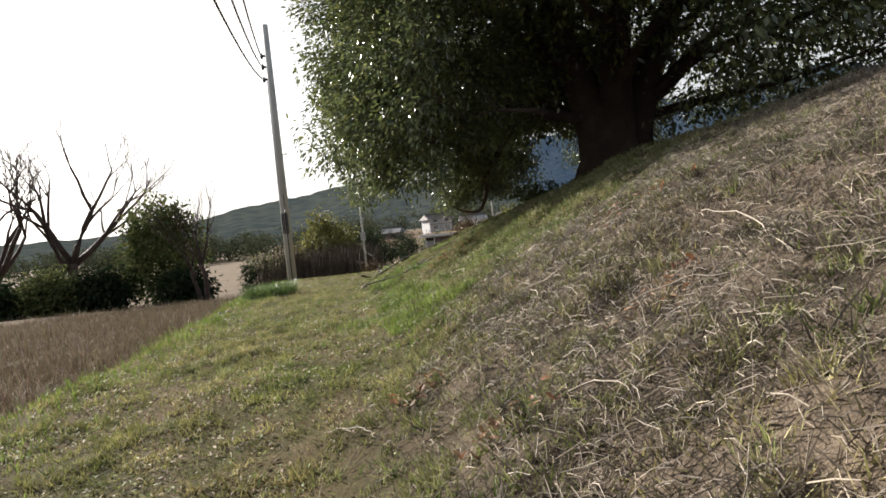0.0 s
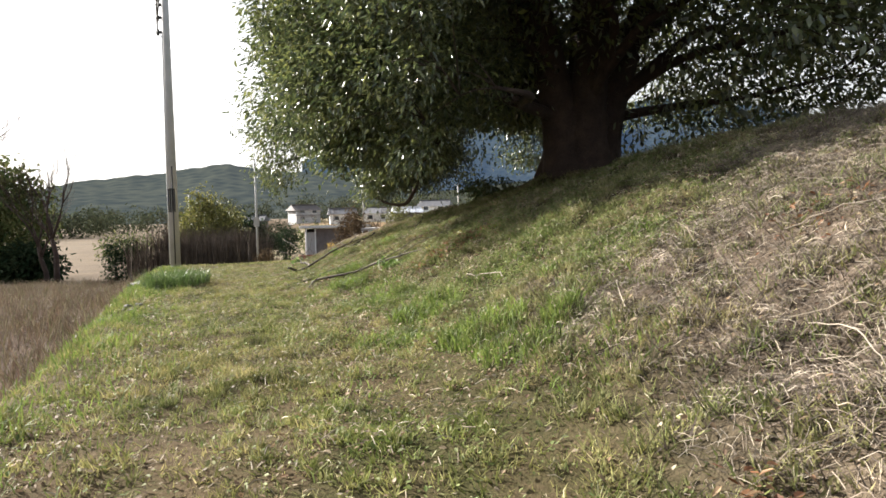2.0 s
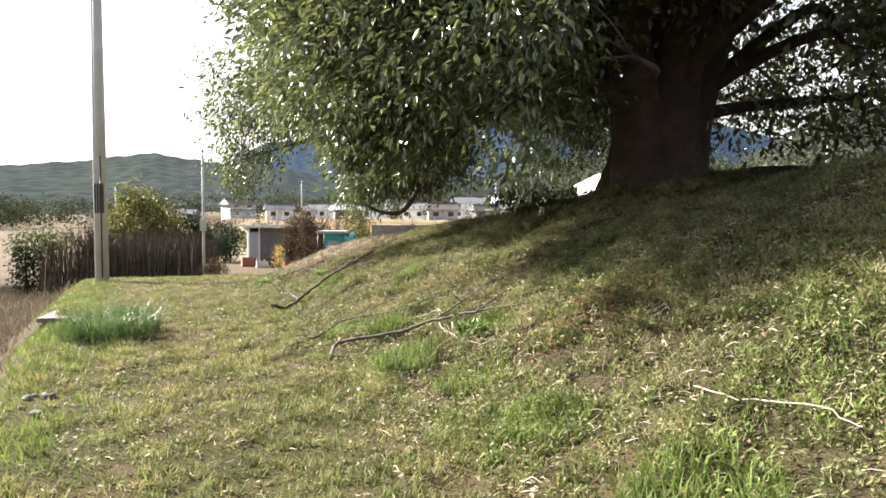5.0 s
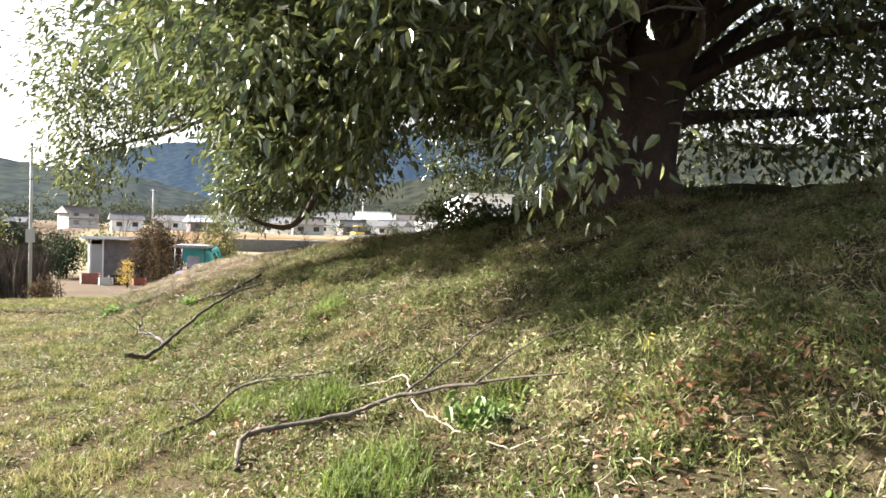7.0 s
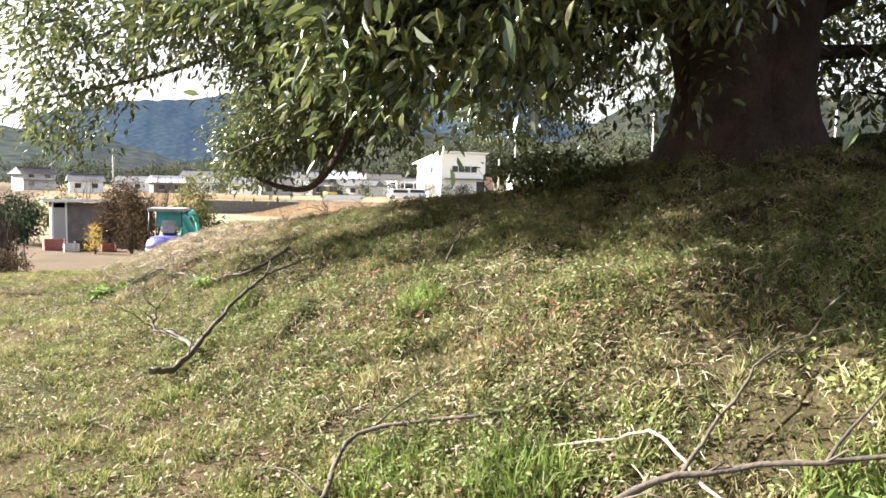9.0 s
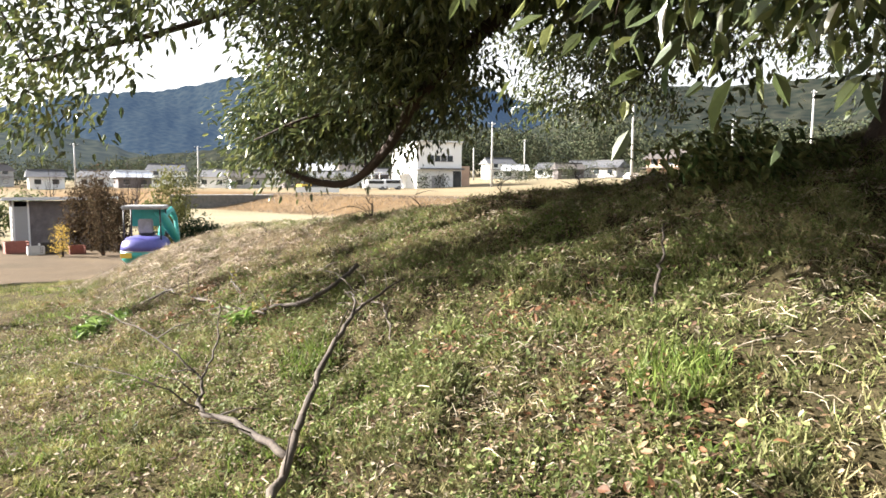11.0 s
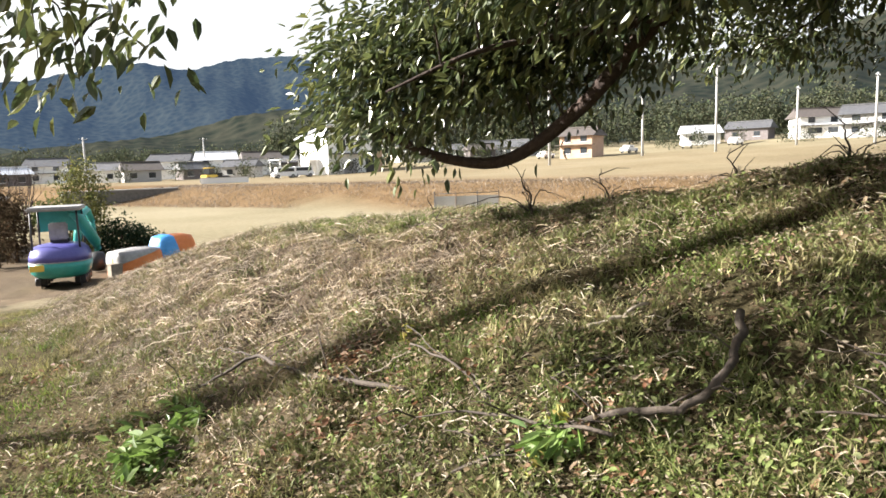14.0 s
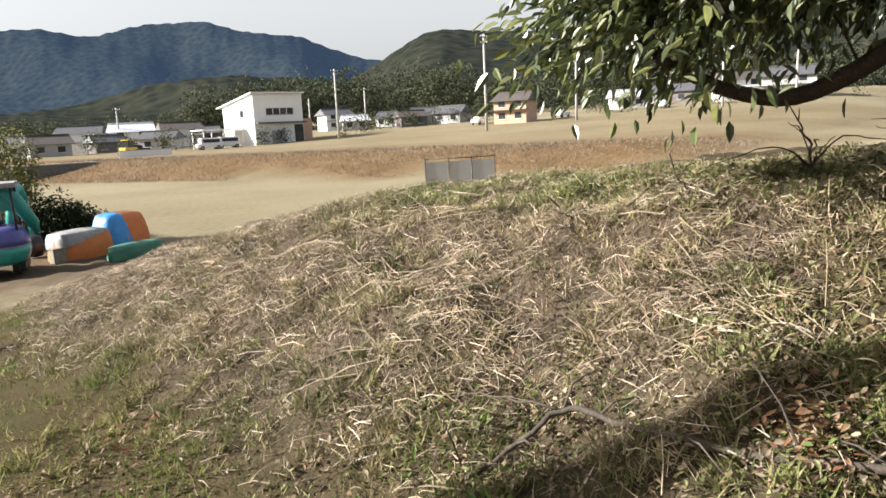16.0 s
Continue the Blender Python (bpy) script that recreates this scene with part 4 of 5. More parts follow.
for a, b, r, h, c in ((-.45, 6.75, .34, .2, 700), (-.35, 6.05, .3, .16, 480), (.03, 6.3, .14, .2, 260), (-1.38, 11.2, .28, .24, 500), (-.7, 8.06, .36, .2, 700), (-.91, 9.27, .3, .16, 380),
                      (-1.35, 12.34, .22, .22, 420), (-1.71, 12.87, .2, .16, 260), (-.6, 11.42, .2, .18, 300), (-1.53, 17.02, .22, .2, 300), (-.66, 14.72, .22, .2, 320), (-2.2, 14.9, .3, .12, 300),
                      (-2.4, 18.2, .35, .12, 420), (-1.0, 10.4, .3, .16, 420), (.35, 7.2, .22, .14, 260), (-1.1, 7.3, .3, .14, 420)):
    tuft(a, b, r, h, c, "tuft of fresh green grass on the mound's foot")
tuft(-4.35, 14.3, .55, .42, 1300, "dense clump of dark green strap leaves beside the lane", strands("strap_leaf", [(.045, .08, .02), (.07, .11, .03), (.1, .14, .045)], .45, .35, .4))
tuft(-4.5, 15.3, .45, .4, 800, "dense clump of dark green strap leaves beside the lane", bpy.data.materials["strap_leaf"])


def weed(px, py, n, size, label):
    """A rosette of broad bright leaves."""
    c = np.array([[px, py, gz(px, py) + size * .4]]) + rng.normal(0, 1, (n, 3)) * np.array([size * .5, size * .5, size * .12])
    me = leaf_mass(c, 10, size * .22, size * .6, -.1)
    return tagged(part("leafy_weed", me, M_WEED), label, "weed", "", "stuff")


weed(-2.56, 20.5, 22, .19, "bright green leafy weed on the turf")
weed(-2.35, 20.7, 12, .15, "bright green leafy weed on the turf")
weed(-1.55, 18.55, 8, .14, "pale green leafy weed beside a branch")
weed(-.75, 11.3, 10, .16, "pale green leafy weed beside a branch")

M_SEEDLING = strands("yellowing_leaf", [(.26, .24, .04), (.34, .3, .06), (.2, .22, .04), (.42, .33, .1)], .5, .4, .4)


def seedling(px, py, h, n):
    """A young shoot with a few yellowing leaves."""
    z = gz(px, py)
    ob = thing("tree_seedling", Matrix.Translation((px, py, z)), "small seedling with yellowing leaves in the grass", "seedling", "seedlings")
    part("stem", tubed([(0, 0, -.02), (.01, .01, h * .5), (.0, .03, h)], [.004, .003, .002], 5), M_TWIG, ob)
    c = np.stack([rng.normal(0, .03, n), rng.normal(0, .03, n), np.linspace(h * .35, h, n)], 1)
    part("leaves", leaf_mass(c, 2, .015, .042, .1), M_SEEDLING, ob)


for a, b, h, n in ((-1.35, 19.85, .16, 9), (-1.5, 18.61, .13, 8), (-1.72, 18.53, .12, 7), (-1.2, 18.9, .08, 5), (-.3, 10.6, .14, 8), (.1, 10.9, .12, 8), (-1.0, 16.3, .1, 6)):
    seedling(a, b, h, n)
for k in range(16):
    a, b = -4.35 + rng.normal(0, .22), 11.1 + rng.normal(0, .7)
    r = rng.uniform(.02, .055)
    bm = bmesh.new()
    bmesh.ops.create_icosphere(bm, subdivisions=2, radius=r)
    for v in bm.verts:
        v.co *= 1 + .22 * math.sin(31 * v.co.x / r * .09 + 7 * k) * math.sin(3.1 * v.co.y / r + k) + .1 * math.sin(5 * v.co.z / r + k)
        v.co.z *= .65
    bmesh.ops.translate(bm, verts=bm.verts, vec=(0, 0, r * .35))
    stone = part("stone", bm, M_OLDCONC)
    stone.matrix_world = pose(a, b, float(rough_z(a, b)), 0, 0, 40 * k)
    tagged(stone, "pale rough stone lying on the lane's bank", "stone", "bank stones")

# ---- the lane's side: block, poles, cables ----
block = thing("concrete_block", Matrix.Translation((-5.72, 17.8, -.75)), "weathered grey concrete culvert block beside the lane", "concrete block")
part("body", boxed(-.28, -.56, -.1, .3, .6, .8, bevel=.03), M_OLDCONC, block)
part("cap", boxed(-.31, -.6, .803, .33, .64, .87, bevel=.015), M_OLDCONC, block)


def utility_pole(px, py, height, r0, r1, label, arms=0, mat=M_CONC, group="utility poles"):
    z = gz(px, py)
    ob = thing("utility_pole", Matrix.Translation((px, py, z)), label, "utility pole", group)
    part("shaft", tubed([(0, 0, -.4), (0, 0, height * .5), (0, 0, height)], [r0, (r0 + r1) / 2, r1], 14), mat, ob)
    for k in range(arms):
        part("crossarm", boxed(-.75, -.05, height - .5 - .8 * k, .75, .05, height - .38 - .8 * k), M_DARK, ob)
        for q in (-.65, -.2, .3, .65):
            part("insulator", tubed([(q, 0, height - .38 - .8 * k), (q, 0, height - .2 - .8 * k)], [.05, .035], 7), M_WHITE, ob)
    return ob


POLE = (-6.73, 24.6)
pole = utility_pole(*POLE, 9.35, .16, .105, "tall grey concrete utility pole with three black cables", 0)
part("conduit", tubed([(-.15, -.05, .1), (-.14, -.05, 4.0), (-.12, -.04, 7.3)], [.022, .022, .022], 7), M_WHITE, pole, "pale conduit pipe")
part("conduit", tubed([(.03, -.15, .1), (.03, -.13, 3.2)], [.018, .018], 7), M_DARK, pole)
for k in range(4):
    part("warning_strip", boxed(-.115 + .06 * k, -.17, 1.75, -.085 + .06 * k, -.125, 2.5), M_DARK, pole, "black strip")
for k, q in enumerate((7.4, 7.85, 8.25)):
    part("bracket", boxed(-.24, -.04, q - .04, -.09, .04, q + .04, bevel=.01), M_DARK, pole)
    part("insulator", tubed([(-.24, 0, q - .1), (-.24, 0, q), (-.24, 0, q + .1)], [.04, .06, .03], 8), M_DARK, pole)
    a = Vector((POLE[0] - .25, POLE[1], gz(*POLE) + q))
    b = Vector((2.4 + .5 * k, -14, 7.0 + .4 * k))
    cable = tubed([a.lerp(b, s / 18) - Vector((0, 0, 1.9 * 4 * (s / 18) * (1 - s / 18))) for s in range(19)], [.022] * 19, 5)
    tagged(part("overhead_cable", cable, M_WIRE), "black twisted cable sagging from the utility pole", "cable", "overhead cables")
pole_b = utility_pole(-4.62, 28.4, 4.0, .045, .035, "thin old service pole beside the dry hedge", 0, M_GREYWALL)
part("meter_box", boxed(-.1, -.14, 1.5, .1, -.04, 1.85, bevel=.01), M_GREYWALL, pole_b)
part("insulator", tubed([(0, -.05, 3.8), (0, -.05, 3.95)], [.04, .03], 7), M_WHITE, pole_b)
part("service_cap", tubed([(0, 0, 4.0), (0, 0, 4.06)], [.05, .02], 8), M_DARK, pole_b)


# ---- bushes, hedges and bare trees ----


def bush(name, px, py, rx, ry, rz, n, size, mat, label, category="bush", z=None, group="", trunk=True, squash=1.0):
    """Leaf sprays in an uneven ellipsoid above a short stem."""
    z = gz(px, py) if z is None else z
    ob = thing(name, Matrix.Translation((px, py, z)), label, category, group)
    d = rng.normal(0, 1, (n, 3))
    d /= np.linalg.norm(d, axis=1)[:, None]
    s = rng.uniform(.25, 1, n) ** .4 * (1 + .22 * np.sin(4 * d[:, 0] + 5 * d[:, 2] + px) * np.sin(5 * d[:, 1] + py))
    c = d * s[:, None] * np.array([rx, ry, rz]) + np.array([0, 0, rz * 1.04])
    c = c[c[:, 2] > .05]
    part("crown", leaf_mass(c, 9, size * 1.1, size, .2), mat, ob)
    if trunk:
        part("trunk", tubed([(0, 0, -.1), (.02, .01, rz * .5), (0, .03, rz * 1.3)], [.05 + .02 * rz, .04 + .015 * rz, .02], 7), M_BARK, ob)
    return ob


def bare_tree(name, px, py, height, spread, label, seed, upright=.5, depth=5, r0=.2, z=None):
    """A leafless tree; limbs of one tree share their branching rule."""
    rs = random.Random(seed)
    z = gz(px, py) if z is None else z
    ob = thing(name, Matrix.Translation((px, py, z)), label, "tree", "bare trees")
    fine = bmesh.new()

    def grow(bm, p, d, length, r, k):
        q, pts, rad = p.copy(), [p.copy()], [r]
        for _ in range(3):
            d = (d + Vector((rs.gauss(0, .13), rs.gauss(0, .13), rs.gauss(0, .08) + .05 * upright))).normalized()
            q = q + d * length / 3
            pts.append(q.copy())
            rad.append(r * (1 - .12 * len(rad)))
        tube(bm, pts, rad, 6 if k < 2 else 4)
        if k >= depth:
            return
        for _ in range(3 if k else (5 if spread > .6 else 4)):
            side = Vector((rs.gauss(0, 1), rs.gauss(0, 1), rs.gauss(.2, .5))).normalized()
            nd = (d * (1.0 if k else .8) + side * spread).normalized()
            nd.z = nd.z * .8 + upright * .25
            start = pts[rs.choice((2, 3, 3))]
            grow(fine if k >= 1 else bm, start, nd.normalized(), length * (rs.uniform(1.9, 2.6) if k == 0 and spread > .6 else rs.uniform(.6, .88)), rad[-1] * rs.uniform(.6, .8), k + 1)
    bm = bmesh.new()
    grow(bm, Vector((0, 0, -.1)), Vector((rs.gauss(0, .1), rs.gauss(0, .1), 1)).normalized(), height * (.09 if spread > .6 else .3), r0, 0)
    part("trunk", bm, M_BARK, ob)
    part("crown", fine, M_BARK, ob)
    return ob


def stalk_row(name, x0, y0, x1, y1, n, h0, h1, label, depth=.5, width=.035):
    t = rng.uniform(0, 1, n)
    x, y = x0 + (x1 - x0) * t + rng.normal(0, depth, n) * .4, y0 + (y1 - y0) * t + rng.normal(0, depth, n)
    return blades(name, x, y, u(n, h0, h1), u(n, width * .5, width), u(n, .02, .35), M_STALK, label, "hedge")


bare_tree("bare_tree", -28.3, 46, 20, .7, "wide leafless tree with dark spreading limbs", 3, .9, 6, .5, -.2)
bare_tree("bare_tree", -35.0, 47, 20, .7, "wide leafless tree leaning towards the field", 8, .9, 5, .45, -.2)
bare_tree("bare_tree", -14.7, 36, 7.6, .4, "narrow leafless tree with upright twigs beside the field", 11, 1.2, 5, .16)
bare_tree("bare_tree", -15.6, 37.2, 6.6, .4, "narrow leafless tree with upright twigs beside the field", 17, 1.2, 5, .14)
bush("evergreen_bush", -20.2, 43, 2.3, 2.2, 3.2, 800, .36, M_SHRUB, "large dark rounded evergreen bush behind the field", "tree")
for k, (a, b, w, h) in enumerate(((-34, 42, 2.4, 1.3), (-30, 41, 2.0, 1.1), (-26.5, 41, 1.9, 1.35), (-23.4, 41.5, 1.6, 1.2), (-39, 43, 2.6, 1.7), (-17.6, 40, 1.2, .9), (-44, 44, 3, 1.9), (-50, 45, 3.4, 2.0))):
    bush("hedge_bush", a, b, w, 1.2, h, 430, .34, M_CONIFER if k % 2 else M_SHRUB, "dark clipped hedge bush along the field's edge", "hedge", None, "hedge bushes", False)
for a, h in ((-10.85, 1.0), (-10.2, .92)):
    bush("columnar_conifer", a, 32, .32, .32, h, 120, .14, M_CONIFER, "small dark columnar conifer", "conifer", None, "columnar conifers")
stalk_row("dead_hedge", -9.6, 30, -8.0, 30.6, 420, 1.2, 2.6, "row of dead grey-brown upright stalks", .35, .05)
stalk_row("dry_cane_row", -8.4, 31, -4.7, 31.4, 2600, .9, 1.9, "dense thicket of dry brown canes", .6, .03)
stalk_row("dry_cane_row", -8.0, 33, -5.0, 33, 1400, 1.2, 2.3, "dense thicket of dry brown canes", .6, .03)
for a, b, w, h in ((-7.5, 33.5, .8, 1.85), (-6.6, 34, .7, 1.5), (-8.3, 34.2, .6, 1.3)):
    bush("bamboo_clump", a, b, w, .7, h, 260, .2, M_BAMBOO, "yellow-green bamboo clump above dry canes", "bamboo", None, "bamboo clumps", False)
for a, b, w, h in ((-5.9, 36, .9, 1.5), (-5.2, 37.5, .8, 1.2)):
    bush("garden_pine", a, b, w, .8, h * .35, 110, .2, M_CONIFER, "flat-topped dark garden pine", "pine", gz(a, b) + h * 1.1, "garden pines")
bush("shade_shrub", 1.8, 16.2, .8, .6, .2, 120, .1, M_SHRUB, "low dark shrub in the shade beneath the tree", "shrub", None, "", True)
bush("red_shrub", -4.2, 27.6, .35, .3, .25, 60, .09, M_BROWNLEAF, "low reddish withered shrub beside the lane", "shrub", None, "", False)

# ---- the yard with its shed ----
shed = thing("shed", pose(-1.9, 55.2, gz(-2, 54), 0, 0, 4), "low grey board shed with a pale sheet roof", "shed")
part("back_wall", boxed(-2.3, 2.9, -.1, 2.3, 3.0, 2.3), M_SHEDWALL, shed)
for q in (-2.3, 2.2):
    part("side_wall", boxed(q, 0, -.1, q + .1, 2.898, 2.35), M_SHEDWALL, shed)
for k in range(12):
    part("board", boxed(-1.6 + .316 * k, -.03 - .012 * (k % 2), -.05, -1.29 + .316 * k, .0, 2.36), M_SHEDWALL, shed)
part("door", boxed(-2.24, -.05, 0, -1.62, -.02, 2.1, bevel=.01), M_GREYWALL, shed, "pale narrow door")
for q in (-2.3, -1.62, 2.22):
    part("post", boxed(q, -.1, -.1, q + .09, -.01, 2.38), M_WHITE, shed)
bm = bmesh.new()
for k in range(26):
    a = -2.75 + k * .21
    box(bm, a, -.6, 2.42 + .02 * (k % 2), a + .215, 3.4, 2.46 + .02 * (k % 2))
bmesh.ops.rotate(bm, verts=bm.verts, cent=(0, 1.4, 2.44), matrix=Matrix.Rotation(radians(-3), 3, "X"))
part("roof", bm, M_ROOFLIGHT, shed, "pale corrugated sheet roof")
part("fascia", boxed(-2.76, -.63, 2.44, 2.72, -.6, 2.6), M_ROOFLIGHT, shed)
for a, b, w, h, m in ((-1.35, 52.0, .5, 1.55, M_BROWNLEAF), (-.75, 51.4, .55, 1.9, M_BROWNLEAF), (-.1, 50.8, .5, 1.5, M_BROWNLEAF), (-5.4, 54.6, .75, 1.25, M_CONIFER), (-5.8, 56, .9, 1.6, M_CONIFER), (-.5, 48.2, .45, 1.9, M_BROWNLEAF), (.3, 49.5, .45, 1.4, M_BROWNLEAF)):
    bush("yard_conifer", a, b, w, w, h, 190, .17, m, "brownish conifer beside the shed" if m is M_BROWNLEAF else "dark green conifer beside the shed", "conifer", None, "yard conifers")
bush("yellow_shrub", -2.15, 48.5, .28, .28, .75, 50, .12, M_AUTUMN, "small shrub with yellow autumn leaves", "shrub", None, "", True)
for a, b, m, s in ((-4.0, 51.2, M_RED, .5), (-2.6, 50.4, M_DARK, .45), (-1.5, 49.6, M_RED, .35), (-3.2, 50.0, M_GREYWALL, .35)):
    bin_ = thing("yard_crate", pose(a, b, gz(a, b), 0, 0, 20 * s), "weathered crate standing before the shed", "crate", "yard crates")
    for p in range(4):
        part("slat", boxed(-s, -s * .7, .04 + p * s * .28, s, -s * .66, .04 + p * s * .28 + s * .2), m, bin_)
        part("slat", boxed(-s, s * .66, .04 + p * s * .28, s, s * .7, .04 + p * s * .28 + s * .2), m, bin_)
    part("floor", boxed(-s, -s * .655, 0, s, s * .655, .035), m, bin_)
    for q in (-s, s - .04):
        part("end_board", boxed(q, -s * .655, .037, q + .04, s * .655, s * 1.1), m, bin_)

# ---- small excavator ----
EX = (.62, 41.6)
digger = thing("excavator", pose(*EX, gz(*EX), 0, 0, -18) @ Matrix.Scale(1.1, 4), "small teal and purple excavator with a canopy roof", "excavator")
for q in (-.62, .38):
    bm = bmesh.new()
    box(bm, q, -.85, .02, q + .26, .85, .42, bevel=.12)
    track = part("track", bm, M_RUBBER, digger)
    for k in range(4):
        part("roller", tubed([(q - .02, -.6 + .4 * k, .2), (q + .28, -.6 + .4 * k, .2)], [.12, .12], 12), M_DARK, track)


def barrel(levels, cx, cy, sides=28):
    """A swelling rounded shell through (z, half width, half depth) levels."""
    bm = bmesh.new()
    rows = []
    for z, w, d in levels:
        ring = []
        for k in range(sides):
            c, s = math.cos(2 * math.pi * k / sides), math.sin(2 * math.pi * k / sides)
            q = (abs(c) ** 2.8 + abs(s) ** 2.8) ** (-1 / 2.8)
            ring.append(bm.verts.new((cx + c * q * w, cy + s * q * d, z)))
        rows.append(ring)
    for r, s in zip(rows, rows[1:]):
        for k in range(sides):
            bm.faces.new((r[k], r[(k + 1) % sides], s[(k + 1) % sides], s[k])).smooth = True
    bm.faces.new(rows[0][::-1])
    bm.faces.new(rows[-1])
    return bm


part("lower_body", barrel([(.3, .5, .6), (.34, .66, .78), (.45, .76, .9), (.62, .8, .96), (.76, .8, .96)], 0, -.25), M_TEAL, digger, "teal lower body")
part("stripe", barrel([(.762, .805, .965), (.79, .805, .965)], 0, -.25), M_GREYSHEET, digger, "pale dividing stripe")
part("engine_cover", barrel([(.792, .8, .96), (.95, .78, .93), (1.1, .72, .85), (1.2, .62, .72), (1.24, .45, .55)], 0, -.25), M_PURPLE, digger, "purple engine cover")
part("badge", boxed(-.66, -1.2, .56, -.3, -1.165, .74, bevel=.015), M_YELLOW, digger, "yellow patch")
part("seat", boxed(-.25, -.2, 1.22, .25, .25, 1.42, bevel=.05), M_DARK, digger)
part("seat_back", boxed(-.25, -.3, 1.35, .25, -.2, 1.85, bevel=.04), M_GREYSHEET, digger)
for q, p in ((-.62, -.75), (.58, -.75), (-.62, .45), (.58, .45)):
    part("canopy_post", tubed([(q, p, 1.1), (q * .97, p * .95, 2.2)], [.028, .028], 8), M_DARK, digger)
part("curtain", boxed(-.58, .43, 1.55, .56, .46, 2.19, bevel=.01), M_TEAL, digger, "teal rear frame")
part("canopy", boxed(-.7, -.85, 2.2, .7, .6, 2.32, bevel=.05), M_GREYSHEET, digger, "pale canopy roof")
part("boom", tubed([(.3, .55, .9), (.42, 1.0, 1.9), (.55, 1.7, 2.1), (.62, 2.2, 1.7)], [.13, .14, .13, .1], 4), M_TEAL, digger)
part("arm", tubed([(.62, 2.2, 1.75), (.66, 2.4, 1.0), (.68, 2.3, .5)], [.1, .09, .07], 4), M_TEAL, digger)
part("ram", tubed([(.36, .8, 1.0), (.5, 1.5, 1.75)], [.05, .04], 8), M_DARK, digger)
bm = lathe([(.1, -.25), (.3, -.2), (.34, 0), (.3, .2), (.1, .25)], 10)
bmesh.ops.rotate(bm, verts=bm.verts, cent=(0, 0, 0), matrix=Matrix.Rotation(radians(90), 3, "Y"))
bmesh.ops.translate(bm, verts=bm.verts, vec=(.68, 2.2, .36))
part("bucket", bm, M_DARK, digger)
part("side_curtain", tubed([(.35, -.5, 2.12), (.58, -.3, 1.95), (.72, -.1, 1.6), (.9, .1, 1.2), (.95, .2, .95)], [.06, .15, .17, .15, .08], 8), M_TEAL, digger, "teal side frame")


def hump(w, d, h, sides=18, wrinkle=.04, seed=0.0, taper=.12):
    """A draped sheet: a rounded box with folds, open below."""
    bm = bmesh.new()
    rows = []
    for i in range(9):
        a = i / 8
        ring = []
        for k in range(sides):
            t = 2 * math.pi * k / sides
            c, s = math.cos(t), math.sin(t)
            q = (abs(c) ** 3 + abs(s) ** 3) ** (-1 / 3)
            r = (1 - taper * a * a) if a < .7 else (1 - taper * a * a) * math.cos((a - .7) / .3 * 1.45)
            f = 1 + wrinkle * math.sin(5 * t + 3 * a + seed) + wrinkle * .6 * math.sin(11 * t - 4 * a)
            ring.append(bm.verts.new((c * q * w * r * f, s * q * d * r * f, h * min(1, a / .8 - .12 * max(0, a - .8)) * (1 + .3 * wrinkle * math.sin(3 * t + seed)))))
        rows.append(ring)
    for r, s in zip(rows, rows[1:]):
        for k in range(sides):
            bm.faces.new((r[k], r[(k + 1) % sides], s[(k + 1) % sides], s[k])).smooth = True
    bm.faces.new(rows[-1])
    return bm


def covered(px, py, rz, w, d, h, base, cap, label, capw, taper=.12, low=.0):
    """A rounded machine with a second sheet thrown over one end or its top."""
    ob = thing("covered_machine", pose(px, py, gz(px, py), 0, 0, rz), label, "covered machine", "covered machines")
    part("cover", hump(w, d, h, 28, .02, px, taper), base, ob)
    c = hump(w * 1.03, d * 1.03, h * 1.03, 28, .03, py, taper)
    if capw < 1:
        bmesh.ops.bisect_plane(c, geom=c.verts[:] + c.edges[:] + c.faces[:], plane_co=(-w + 2 * w * capw, 0, 0), plane_no=(1, 0, .25), clear_outer=True)
    if low:
        bmesh.ops.bisect_plane(c, geom=c.verts[:] + c.edges[:] + c.faces[:], plane_co=(0, 0, h * low), plane_no=(-.25, 0, 1), clear_inner=True)
    part("top_sheet", c, cap, ob)
    return ob


covered(3.05, 42.4, 14, .95, .6, .85, M_ORANGE, M_GREYSHEET, "orange machine under a grey plastic sheet", 1, .2, .74)
covered(4.75, 43.6, 20, .95, .6, 1.15, M_ORANGE, M_BLUE, "rounded orange machine half under a blue sheet", .5, .4)
covered(4.2, 41.0, 24, 1.0, .4, .4, M_GREENSHEET, M_GREENSHEET, "low pile under a dark green sheet", .5)
stand = thing("wooden_stand", pose(2.25, 41.9, gz(2.25, 41.9), 0, 0, 12), "pale plywood box beside the covered machines", "box")
part("panel", boxed(-.22, -.15, .0, .22, .15, .42, bevel=.01), M_PALE, stand)
part("lid", boxed(-.24, -.17, .42, .24, .17, .46, bevel=.008), M_PALE, stand)
bush("yard_bush", 2.3, 46.4, .8, .8, 2.05, 420, .17, M_BAMBOO, "tall yellow-green bush behind the excavator", "bush")
bush("yard_bush", 3.5, 45.9, .9, .7, .85, 260, .18, M_CONIFER, "low dark bush behind the excavator", "bush")
bush("yard_bush", 4.4, 46.4, .7, .6, .6, 160, .16, M_CONIFER, "low dark bush behind the excavator", "bush")
for a, b, h, s in ((-2.6, 60, 5.0, 21), (.2, 62, 5.6, 22), (1.6, 58, 4.8, 23), (-.6, 56.5, 4.6, 24), (3.0, 64, 5.0, 25)):
    bare_tree("bare_tree", a, b, h, .35, "thin leafless tree with upright twigs behind the yard", s, 1.3, 4, .09)
